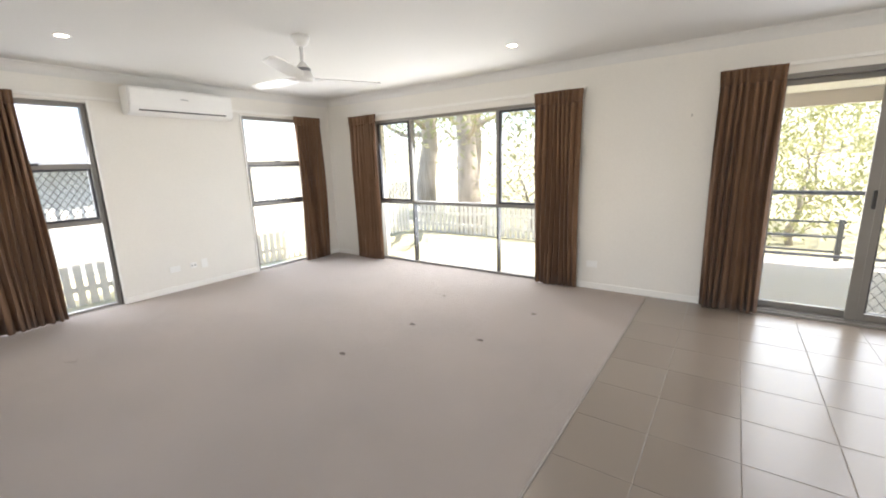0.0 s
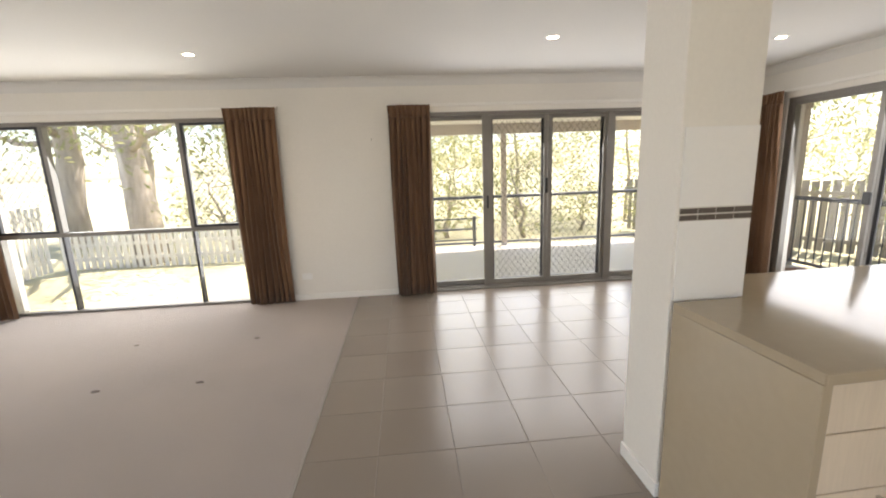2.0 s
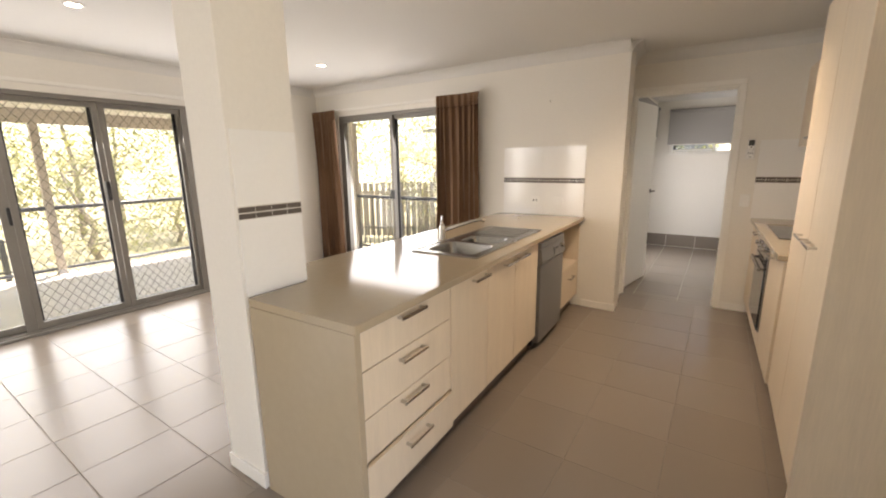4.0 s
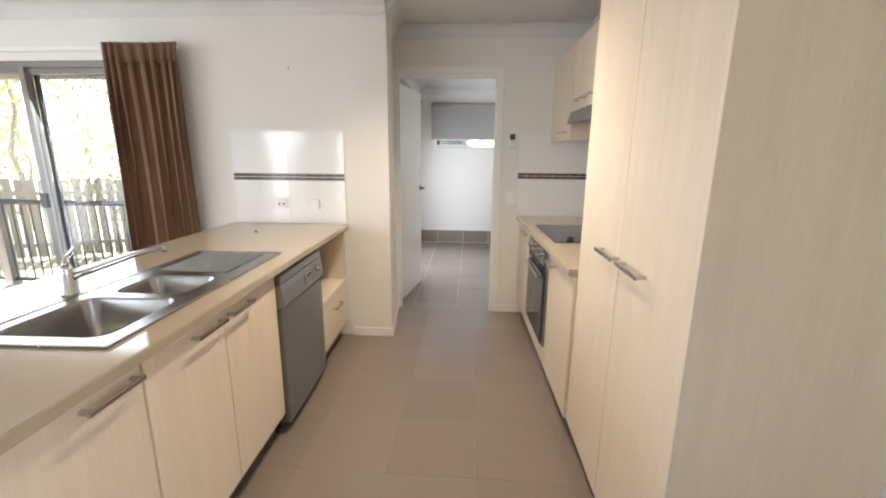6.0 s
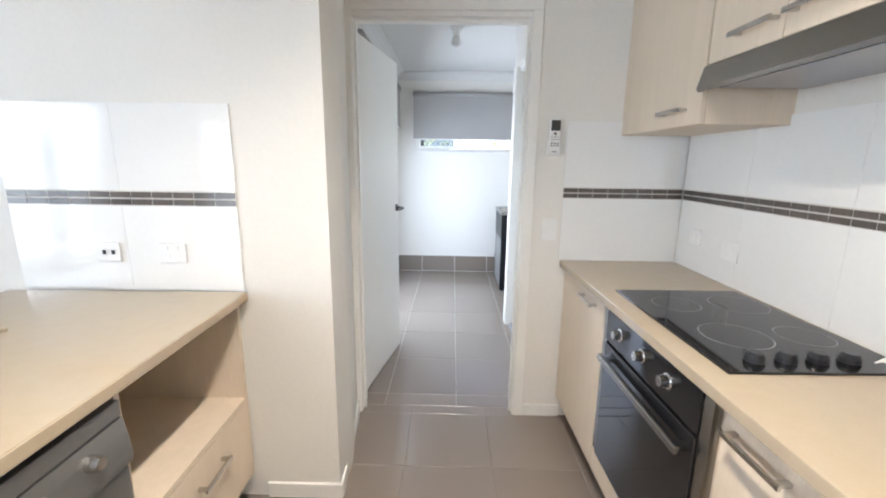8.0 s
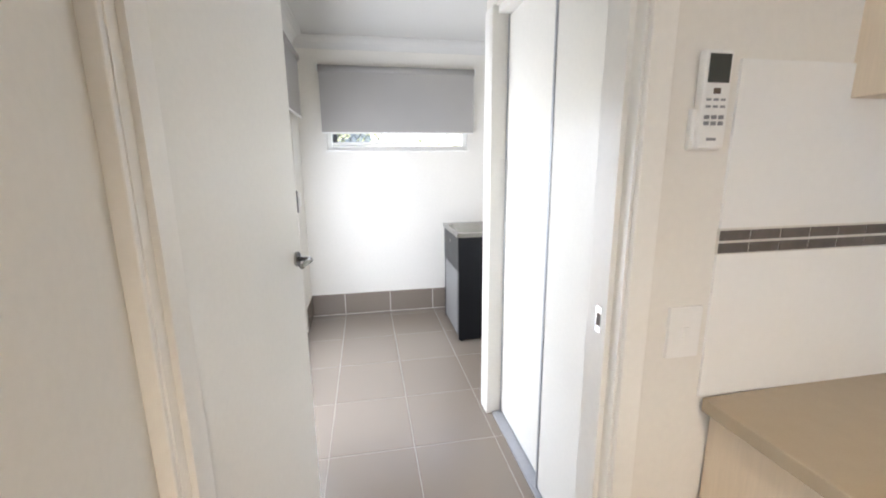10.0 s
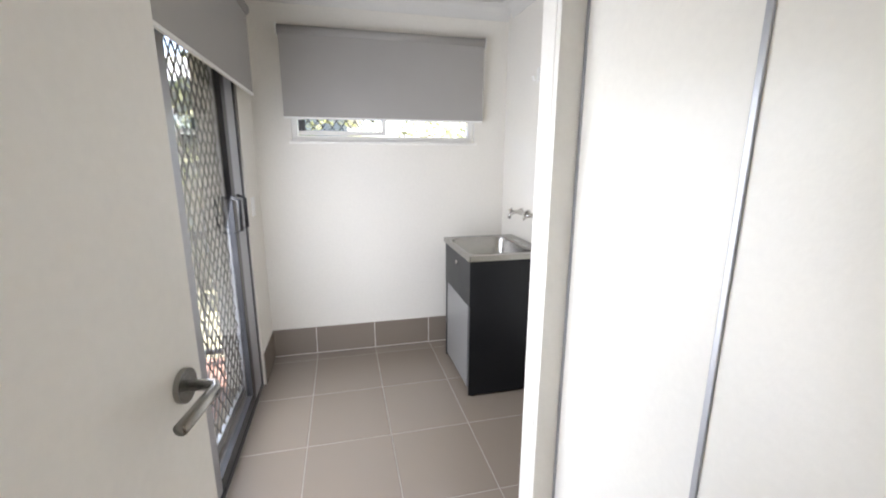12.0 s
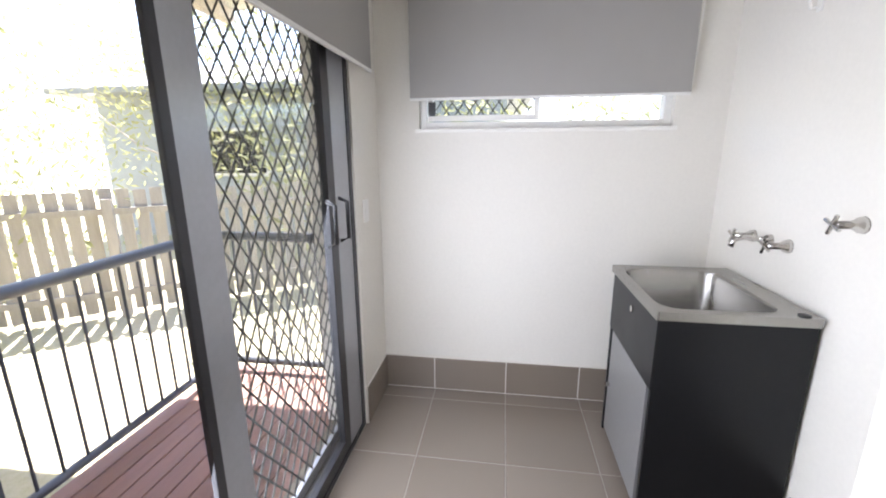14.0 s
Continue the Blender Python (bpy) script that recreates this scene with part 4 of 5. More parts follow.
ck = thing("cooktop", "black ceramic glass cooktop with four knobs", "cooktop", (5.32, -0.88, 0.90))
part("glass_top", B(4.985, 5.635, -1.105, -0.635, 0.90, 0.907, bevel=.002), BLACKGLASS, ck)
for y in (-0.74, -0.82, -0.90, -0.98):
    part("knob", lathe(bmesh.new(), (5.045, y, .907), [(0.024, 0), (0.023, .012), (0.019, .022), (0.016, .024)], 18), BLACK, ck, smooth=False)
for x, y, r in ((5.2, -.80, .09), (5.2, -1.0, .07), (5.47, -.78, .075), (5.47, -1.0, .09)):
    bm = bmesh.new()
    n = 40
    for rr in (r,):
        a = [[bm.verts.new((x + q * math.cos(2 * math.pi * k / n), y + q * math.sin(2 * math.pi * k / n), .9074)) for k in range(n)] for q in (rr, rr + .003)]
        for k in range(n):
            bm.faces.new((a[0][k], a[0][(k + 1) % n], a[1][(k + 1) % n], a[1][k]))
    part("burner_ring", bm, GREYP, ck, "thin grey ring")

# overhead cabinets and hood
UF, UT = -0.82, 2.155


def upper(x0, x1, z0, doors, label, handles):
    u = thing("overhead_cabinet", label, "cabinet", ((x0 + x1) / 2, -1.0, z0), "overhead cabinets")
    part("body", B(x0, x1, -1.17, UF - .02, z0, UT), BIRCH, u)
    for (a, b), hx in zip(doors, handles):
        dr = part("door", B(a + .0015, b - .0015, UF - .019, UF, z0, UT, bevel=.0025), BIRCH, u)
        handle_bar(hx, UF, z0 + 0.055, 0.14, 0.03, dr)
    return u


upper(5.545, 6.165, 1.525, [(5.545, 6.165)], "pale birch overhead cabinet beside the range hood", [5.70])
upper(4.925, 5.54, 1.71, [(5.235, 5.54), (4.925, 5.235)], "pale birch two-door overhead cabinet above the hood", [5.33, 5.13])
upper(4.395, 4.92, 1.505, [(4.395, 4.92)], "pale birch overhead cabinet near the pantry", [4.80])
hd = thing("range_hood", "slim stainless steel slide-out range hood", "range hood", (5.23, -0.95, 1.58))
part("body", B(4.93, 5.54, -1.16, UF - .01, 1.645, 1.705), TUBGREY, hd)
bm = bmesh.new()
pr = [(UF - .01, 1.635), (UF + .018, 1.625), (UF + .026, 1.635), (UF + .008, 1.705), (UF - .01, 1.705)]
r0 = [bm.verts.new((4.928, y, z)) for y, z in pr]
r1 = [bm.verts.new((5.542, y, z)) for y, z in pr]
for i in range(5):
    bm.faces.new((r0[i], r0[(i + 1) % 5], r1[(i + 1) % 5], r1[i]))
bm.faces.new(r0)
bm.faces.new(r1[::-1])
part("front_bar", bm, STEEL, hd, "brushed steel front bar")
part("filter", B(4.96, 5.51, -1.13, UF - .03, 1.635, 1.643), ALUGREY, hd)

# pantry
pn = thing("pantry", "tall pale birch two-door pantry cupboard", "pantry", (3.9, -0.9, 0))
PF = -0.64
part("side_panel", B(3.43, 3.447, -1.139, PF + .002, 0.0, UT, bevel=.001), BIRCH, pn)
part("body", B(3.447, 4.39, -1.139, PF - .02, 0.12, UT), BIRCH, pn)
part("kickboard", B(3.447, 4.39, PF - .08, PF - .06, 0, .12), KICK, pn)
for a, b, hx in ((3.449, 3.903, 3.765), (3.907, 4.388, 3.985)):
    dr = part("door", B(a, b, PF - .019, PF, .125, UT, bevel=.003), BIRCH, pn)
    handle_bar(hx, PF, 1.07, 0.155, 0.03, dr)
fc = thing("overhead_cabinet", "pale birch cabinet above the empty fridge recess", "cabinet", (2.97, -0.9, 1.85), "overhead cabinets")
part("body", B(2.505, 3.428, -1.139, PF - .02, 1.86, UT), BIRCH, fc)
for a, b in ((2.507, 2.966), (2.969, 3.427)):
    part("door", B(a, b, PF - .019, PF, 1.858, UT, bevel=.003), BIRCH, fc)

# basket
bk = thing("wicker_basket", "white slatted basket covered with a dashed cloth", "basket", (4.70, -0.885, 0.90))
bx, by = 4.70, -0.885
for i in range(9):
    z = 0.903 + i * 0.0145
    g = 0.062 + i * 0.0022
    bm = bmesh.new()
    h = g * 1.1
    tube(bm, [(bx - g, by - h, z), (bx + g, by - h, z), (bx + g, by + h, z), (bx - g, by + h, z), (bx - g, by - h, z)], .0062, 6)
    part("weave", bm, BASKETM, bk)
for sx in (-1, 1):
    for sy in (-1, 1):
        part("corner_post", tube(bmesh.new(), [(bx + sx * .062, by + sy * .068, .90), (bx + sx * .081, by + sy * .089, 1.035)], .006, 6), BASKETM, bk)
part("floor", B(bx - .058, bx + .058, by - .064, by + .064, .900, .905), BASKETM, bk)


def cloth_height(u, v):
    """Height of the cloth laid over the basket, which droops past the rim."""
    over = max(0.0, abs(u) - .085) + max(0.0, abs(v) - .095)
    return 1.050 - .55 * over + .003 * math.sin(60 * u) * math.sin(45 * v)


bm = bmesh.new()
N1, HU, HV = 16, .103, .118
sheets = []
for dz in (0.0, -.003):
    sheets.append([[bm.verts.new((bx + u, by + v, cloth_height(u, v) + dz)) for v in [HV * (2 * q / N1 - 1) for q in range(N1 + 1)]] for u in [HU * (2 * q / N1 - 1) for q in range(N1 + 1)]])
for sh in sheets:
    for a in range(N1):
        for b in range(N1):
            bm.faces.new((sh[a][b], sh[a + 1][b], sh[a + 1][b + 1], sh[a][b + 1]))
for q in range(N1):
    for a, b, c, d2 in ((0, q, 0, q + 1), (N1, q, N1, q + 1), (q, 0, q + 1, 0), (q, N1, q + 1, N1)):
        bm.faces.new((sheets[0][a][b], sheets[0][c][d2], sheets[1][c][d2], sheets[1][a][b]))
lin = part("cloth_cover", bm, CLOTH, bk, "white cloth with dark printed dashes", smooth=True)
bm = bmesh.new()
for a in range(7):
    for b in range(9):
        u, v = -.090 + a * .030, -.106 + b * .0265 + (.0132 if a % 2 else 0)
        if abs(v) < .112:
            vs = [bm.verts.new((bx + u + .0075 * math.cos(k * math.pi / 5), by + v + .0045 * math.sin(k * math.pi / 5), cloth_height(u, v) + .0022)) for k in range(10)]
            bm.faces.new(vs)
tagged(part("printed_dashes", bm, BLACK, lin, "dark printed dashes"), kind="stuff")
bm = bmesh.new()
arc = [math.pi * k / 18 for k in range(19)]
rows = [[bm.verts.new((bx + dx, by + r * math.cos(a), .985 + (r + .07) * math.sin(a))) for a in arc] for dx, r in ((-.014, .098), (.014, .098), (.014, .102), (-.014, .102))]
for q in range(4):
    for k in range(18):
        bm.faces.new((rows[q][k], rows[q][k + 1], rows[(q + 1) % 4][k + 1], rows[(q + 1) % 4][k]))
for k in (0, 18):
    bm.faces.new([r[k] for r in rows])
part("hoop_handle", bm, BASKETM, bk, "flat white hoop handle")

# the cooking side stands a little out of square
TURN_S = Matrix.Translation((6.17, -0.545, 0)) @ Matrix.Rotation(radians(1.5), 4, "Z") @ Matrix.Translation((-6.17, 0.56, 0))
for ob in [o for o in scene.objects if o.parent is None and o.location.y < -0.5 and o.name.split(".")[0] in ("worktop", "cabinet", "oven", "cooktop", "overhead_cabinet", "range_hood", "wicker_basket")]:
    ob.matrix_basis = TURN_S @ Matrix.Translation(ob.location)

# remote control in its holder
RY0 = -0.481
rc = thing("remote_control", "white air conditioner remote in a wall holder", "remote control", (XD, RY0, 1.4))
part("holder", B(XD - .012, XD, RY0 - .033, RY0 + .036, 1.425, 1.500, bevel=.004), WHITEP, rc)
bd = part("body", B(XD - .022, XD - .003, RY0 - .030, RY0 + .028, 1.428, 1.600, bevel=.006), WHITEP, rc)
part("screen", B(XD - .0235, XD - .0218, RY0 - .023, RY0 + .021, 1.543, 1.592), SCREEN, bd, "dark display")
part("button", B(XD - .0245, XD - .0218, RY0 - .007, RY0 + .006, 1.524, 1.534), KICK, bd, "reddish start button")
for c in range(3):
    for r, z in enumerate((1.512, 1.500)):
        part("button", B(XD - .0238, XD - .0218, RY0 - .020 + c * .015, RY0 - .011 + c * .015, z, z + .004), GREYP, bd)
    for z in (1.480, 1.469):
        part("button", B(XD - .0245, XD - .0218, RY0 - .020 + c * .015, RY0 - .010 + c * .015, z, z + .007, bevel=.001), GREYP, bd)
part("logo_bar", B(XD - .0228, XD - .0218, RY0 - .010, RY0 + .010, 1.442, 1.447), GREYP, bd)

# ---- laundry door ----
df = thing("trim_door_frame", "white painted timber door frame and architrave", "door frame", (XD, 0.05, 0), kind="structure")
bm = bmesh.new()
for x in (XD - .014, LX0):
    pbox(bm, "x", 0.499, 0.529, x, x + .014, 0, 2.075, .003)
    pbox(bm, "x", -0.396, -0.347, x, x + .014, 0, 2.075, .003)
    pbox(bm, "x", -0.396, 0.529, x, x + .014, 2.075, 2.122, .003)
part("architrave", bm, TRIM, df)
bm = bmesh.new()
box(bm, XD, LX0, 0.497, 0.520, 0, 2.075)
box(bm, XD, LX0, -0.365, -0.342, 0, 2.075)
box(bm, XD, LX0, -0.342, 0.497, 2.052, 2.075)
box(bm, XD + .03, XD + .05, 0.485, 0.497, 0, 2.052)
box(bm, XD + .03, XD + .05, -0.342, -0.330, 0, 2.052)
box(bm, XD + .03, XD + .05, -0.330, 0.485, 2.040, 2.052)
part("jamb", bm, TRIM, df)
part("strike_plate", B(XD + .055, XD + .085, -0.3425, -0.339, 1.036, 1.096), CHROME, df, "chrome strike plate")
part("strike_hole", B(XD + .062, XD + .078, -0.3395, -0.3375, 1.052, 1.08), KICK, df)

HX, HY = LX0 + 0.012, 0.560
ANG = -9.6
dl = thing("door_3", "white flush laundry door standing open", "door", (HX, HY, 0), kind="structure")
ORIGIN[dl.name] = Vector()
bm = B(0.0, 0.750, -0.036, 0.0, 0.012, 2.035, bevel=.002)
lf = part("leaf", bm, DOORP, dl)
for s, y in ((-1, -0.036), (1, 0.0)):
    bm = bmesh.new()
    tube(bm, [(0.695, y, 1.07), (0.695, y + s * .008, 1.07)], .027, 24)
    ro = part("rose", bm, STEEL, lf, "round steel rose")
    part("lever", tube(bmesh.new(), [(0.695, y + s * .006, 1.07), (0.695, y + s * .048, 1.07), (0.68, y + s * .055, 1.07), (0.585, y + s * .055, 1.07)], [.009, .009, .0095, .0095], 10), STEEL, lf, "steel lever handle", smooth=True)
for z in (0.28, 1.80):
    part("hinge", tube(bmesh.new(), [(-.006, -.030, z - .05), (-.006, -.030, z + .05)], .007, 8), CHROME, dl)
dl.matrix_world = pose(HX, HY, 0, 0, 0, ANG)

# ---- laundry ----
cl = thing("closet_doors", "white sliding closet doors in aluminium frames", "closet", (6.9, -0.54, 0), kind="structure")
part("floor_track", B(LX0, 7.50, -0.585, -0.50, 0, 0.012, bevel=.002), ALUGREY, cl)
part("head_track", B(LX0, 7.50, -0.585, -0.50, 2.085, 2.12, bevel=.002), TRIM, cl)
for x0, x1, y in ((6.895, 7.495, -0.560), (LX0 + .005, 6.915, -0.530)):
    pl = part("panel", B(x0 + .012, x1 - .012, y - .008, y + .008, .02, 2.08), DOORP, cl, "white sliding panel")
    bm = bmesh.new()
    box(bm, x0, x0 + .014, y - .013, y + .013, .012, 2.085, .002)
    box(bm, x1 - .014, x1, y - .013, y + .013, .012, 2.085, .002)
    part("stile", bm, ALUGREY, pl, "thin aluminium stile")
part("post_trim", B(7.49, 7.515, -0.60, -0.468, 0, 2.12, bevel=.003), TRIM, cl)
part("post_trim", B(7.515, 7.60, -0.479, -0.466, 0, 2.12, bevel=.003), TRIM, cl)
solo("closet_inner", B(LX0, 7.50, LS, LS + .01, 0, 2.4), PAINT, "plain back of the closet", "wall", "structure")

lw = thing("window_4", "low white aluminium slider window with screen", "window", (LX1 + .06, -0.16, 1.52), kind="structure")
part("window_frame", rect_frame(bmesh.new(), "x", -0.79, 0.46, 1.52, 2.14, LX1 + .03, LX1 + .10, .035), TRIM, lw)
part("sash", rect_frame(bmesh.new(), "x", -0.16, 0.42, 1.56, 2.10, LX1 + .035, LX1 + .06, .028), TRIM, lw)
part("latch", pbox(bmesh.new(), "x", 0.375, 0.415, LX1 + .02, LX1 + .036, 1.585, 1.655, .004), BLACK, lw, "black window latch")
pane("pane", "x", -0.755, 0.425, 1.555, 2.105, LX1 + .07, lw)
part("screen_frame", rect_frame(bmesh.new(), "x", -0.15, 0.41, 1.57, 2.09, LX1 + .085, LX1 + .095, .015), ALUDARK, lw)
diamond_mesh("x", -0.14, 0.40, 1.575, 2.08, LX1 + .09, lw)
part("window_sill", B(LX1 - .012, LX1 + .03, -0.81, 0.48, 1.50, 1.52, bevel=.003), TRIM, lw)

bl = thing("roller_blind", "grey roller blind mostly drawn over the laundry window", "blind", (LX1 - .05, -0.17, 1.66))
part("cloth", B(LX1 - .052, LX1 - .048, -0.835, 0.495, 1.665, 2.17), BLIND, bl)
part("roll", tube(bmesh.new(), [(LX1 - .035, -0.84, 2.18), (LX1 - .035, 0.50, 2.18)], .03, 16), BLIND, bl, smooth=True)
part("bottom_rail", B(LX1 - .056, LX1 - .044, -0.835, 0.495, 1.655, 1.668, bevel=.003), WHITEP, bl)
part("bracket", B(LX1 - .065, LX1, -0.85, -0.842, 2.15, 2.21), WHITEP, bl)
part("bracket", B(LX1 - .065, LX1, 0.502, 0.510, 2.15, 2.21), WHITEP, bl)
part("bead_chain", tube(bmesh.new(), [(LX1 - .06, -0.846, 2.17), (LX1 - .03, -0.846, 1.70)], .002, 5), WHITEP, bl)

b2 = thing("roller_blind", "grey roller blind half raised over the sliding door", "blind", (8.0, LN - .05, 1.76))
part("cloth", B(7.02, 9.02, LN - .062, LN - .058, 1.77, 2.2), BLIND, b2)
part("roll", tube(bmesh.new(), [(7.01, LN - .045, 2.21), (9.03, LN - .045, 2.21)], .034, 16), BLIND, b2, smooth=True)
part("bottom_rail", B(7.02, 9.02, LN - .066, LN - .054, 1.757, 1.772, bevel=.003), WHITEP, b2)

d = thing("door_4", "dark-framed sliding glass door with security mesh", "sliding door", (8.0, LN + .06, 0), kind="structure")
p0 = LN + .01
part("door_frame", rect_frame(bmesh.new(), "y", 7.10, 8.90, 0, 2.06, p0, p0 + .12, .04, bottom=.03), ALUDARK, d)
# glass leaf that slides inside, screen leaf outside
part("leaf_stile", pbox(bmesh.new(), "y", 7.842, 7.874, p0 + .004, p0 + .020, .03, 2.02, .003), ALUDARK, d, "dark leaf stile")
part("leaf_stile", pbox(bmesh.new(), "y", 7.8745, 7.985, p0 + .007, p0 + .036, .03, 2.02, .003), ALUGREY, d, "silver-grey leaf stile")
part("leaf_stile", pbox(bmesh.new(), "y", 8.63, 8.70, p0 + .004, p0 + .038, .03, 2.02, .003), ALUDARK, d)
bm = bmesh.new()
pbox(bm, "y", 7.985, 8.63, p0 + .004, p0 + .038, .03, .09, .003)
pbox(bm, "y", 7.985, 8.63, p0 + .004, p0 + .038, 1.97, 2.02, .003)
part("leaf_rails", bm, ALUDARK, d)
part("screen_frame", rect_frame(bmesh.new(), "y", 7.99, 8.86, .03, 2.02, p0 + .085, p0 + .105, .05), ALUGREY, d)
pane("pane", "y", 7.985, 8.63, .09, 1.97, p0 + .02, d)
diamond_mesh("y", 8.03, 8.82, .07, 1.98, p0 + .095, d, 0.075, 0.105, 0.0042)
part("side_post", pbox(bmesh.new(), "y", 8.70, 8.86, p0 + .004, p0 + .06, .03, 2.02, .003), ALUGREY, d)
for x in (8.60, 8.73):
    part("pull_handle", tube(bmesh.new(), [(x, p0 + .004, 1.03), (x - .005, p0 - .035, 1.045), (x - .005, p0 - .035, 1.20), (x, p0 + .004, 1.215)], .009, 8), BLACK, d, "black pull handle", smooth=True)
plate("white light switch by the laundry sliding door", "y", LN, -1, 9.02, 1.12, "switch", .07)

tb = thing("laundry_tub", "charcoal laundry tub cabinet with stainless steel bowl", "laundry tub", (8.74, -0.76, 0))
TX0, TX1, TY0, TY1 = 8.46, 9.03, -1.015, -0.525
for nm, q in (("side_panel", (TX0, TX0 + .016, TY0, TY1, .012, .846)), ("side_panel", (TX1 - .016, TX1, TY0, TY1, .012, .846)),
              ("back_panel", (TX0 + .016, TX1 - .016, TY0, TY0 + .012, .012, .62)), ("base_panel", (TX0 + .016, TX1 - .016, TY0 + .012, TY1 - .02, .04, .055))):
    part(nm, B(*q, bevel=.001), CHAR, tb, "charcoal laminate panel")
part("fascia", B(TX0 + .001, TX1 - .001, TY1 - .012, TY1 + .004, .575, .846, bevel=.002), CHAR, tb, "dark grey fascia")
dr = part("cupboard_door", B(TX0 + .04, TX1 - .05, TY1 - .012, TY1 + .002, .05, .57, bevel=.002), TUBGREY, tb, "grey cupboard door")
part("knob", tube(bmesh.new(), [(TX1 - .075, TY1, .30), (TX1 - .075, TY1 + .02, .30)], .012, 14), CHROME, dr)
part("overflow_badge", tube(bmesh.new(), [(8.73, TY1 + .004, .78), (8.73, TY1 + .010, .78)], .014, 16), CHROME, tb)
bm = bmesh.new()
sink_deck(bm, TX0 - .012, TX1 + .012, TY0 + .002, TY1 + .012, .877, [(8.488, 8.985, -0.93, -0.538)], r=.07)
part("top", bm, STEEL, tb)
bm = bmesh.new()
box(bm, TX0 - .014, TX1 + .014, TY1 + .008, TY1 + .014, .846, .878, .002)
box(bm, TX0 - .014, TX0 - .008, TY0 + .002, TY1 + .008, .846, .878, .002)
box(bm, TX1 + .008, TX1 + .014, TY0 + .002, TY1 + .008, .846, .878, .002)
part("rolled_edge", bm, STEEL, tb)
bm = bmesh.new()
basin(bm, 8.488, 8.985, -0.93, -0.538, .877, .24, r=.07)
bw = part("bowl", bm, STEEL, tb, smooth=True)
part("drain", lathe(bmesh.new(), (8.71, -0.74, .637), [(0.035, 0), (0.033, .003), (0.02, .004)]), CHROME, bw)
part("bypass_cap", lathe(bmesh.new(), (8.475, -0.972, .877), [(0.018, 0), (0.018, .004), (0.01, .006)]), BLACK, tb)
for x in (TX0 + .02, TX1 - .03):
    for y in (TY0 + .03, TY1 - .03):
        part("foot", B(x - .012, x + .012, y - .012, y + .012, 0, .013), BLACK, tb)


def cross_tap(name, x, z, label, spout=False):
    t = thing(name, label, "tap", (x, LS, z))
    part("flange", tube(bmesh.new(), [(x, LS, z), (x, LS + .012, z), (x, LS + .03, z), (x, LS + .075, z)], [.026, .024, .013, .012], 16), CHROME, t, smooth=True)
    bm = bmesh.new()
    for a in (0.4, 0.4 + math.pi / 2):
        tube(bm, [(x - .032 * math.cos(a), LS + .082, z - .032 * math.sin(a)), (x + .032 * math.cos(a), LS + .082, z + .032 * math.sin(a))], .006, 8)
    part("cross_handle", bm, CHROME, t)
    if spout:
        part("spout", tube(bmesh.new(), [(x, LS, z), (x, LS + .09, z + .01), (x, LS + .14, z), (x, LS + .15, z - .03)], .012, 10), CHROME, t, smooth=True)
    return t


cross_tap("wall_tap", 8.92, 1.055, "chrome cross-handle wall tap above the tub")
cross_tap("wall_tap", 8.70, 1.06, "chrome cross-handle wall tap above the tub")
sp = thing("wall_spout", "chrome swivel wall spout above the tub", "tap", (8.81, LS, 1.06))
part("flange", tube(bmesh.new(), [(8.81, LS, 1.06), (8.81, LS + .015, 1.06)], [.024, .02], 16), CHROME, sp)
part("spout", tube(bmesh.new(), [(8.81, LS + .01, 1.06), (8.81, LS + .09, 1.07), (8.81, LS + .13, 1.06), (8.81, LS + .14, 1.03)], .011, 10), CHROME, sp, smooth=True)
cross_tap("washing_machine_tap", 8.41, 1.19, "chrome washing machine tap on the wall")
hk = thing("robe_hook", "white plastic hook on the laundry wall", "hook", (8.77, LS, 1.9))
part("back", B(8.757, 8.783, LS, LS + .006, 1.86, 1.945, bevel=.002), WHITEP, hk)
part("prong", tube(bmesh.new(), [(8.77, LS + .004, 1.875), (8.77, LS + .03, 1.87), (8.77, LS + .038, 1.895)], .005, 8), WHITEP, hk)

lm = thing("ceiling_light", "white batten holder with a bare bulb", "ceiling light", (7.62, 0.0, HC))
part("batten", lathe(bmesh.new(), (7.62, 0, HC), [(0.03, -.055), (0.034, -.02), (0.05, -.012), (0.052, 0)]), WHITEP, lm, smooth=True)
part("bulb", lathe(bmesh.new(), (7.62, 0, HC), [(0.008, -.150), (0.03, -.142), (0.04, -.115), (0.034, -.085), (0.02, -.055)]), WHITEP, lm, "white glass bulb", smooth=True)

# skirting tiles in the laundry
st = thing("baseboard_tiles", "taupe tile skirting with pale joints", "skirting", (LX1, 0, 0), kind="structure")
part("grout_bed", B(LX1 - .008, LX1, LS, LN, 0, .207), GROUTW, st)
ys = [LN, 0.39, -0.033, -0.446, -0.86, LS]
for a, b in zip(ys, ys[1:]):
    part("tile", B(LX1 - .010, LX1 - .001, b + .003, a - .003, .006, .204, bevel=.001), TILE, st)
part("grout_bed", B(8.90, LX1 - .01, LN - .006, LN, 0, .207), GROUTW, st)
part("tile", B(8.905, LX1 - .011, LN - .010, LN - .001, .004, .206, bevel=.001), TILE, st)
part("tile", B(7.62, 8.02, LS + .001, LS + .010, .004, .206, bevel=.001), TILE, st)
part("tile", B(8.026, 8.44, LS + .001, LS + .010, .004, .206, bevel=.001), TILE, st)
part("tile", B(7.621, 7.630, LS + .012, -0.48, .004, .206, bevel=.001), TILE, st)

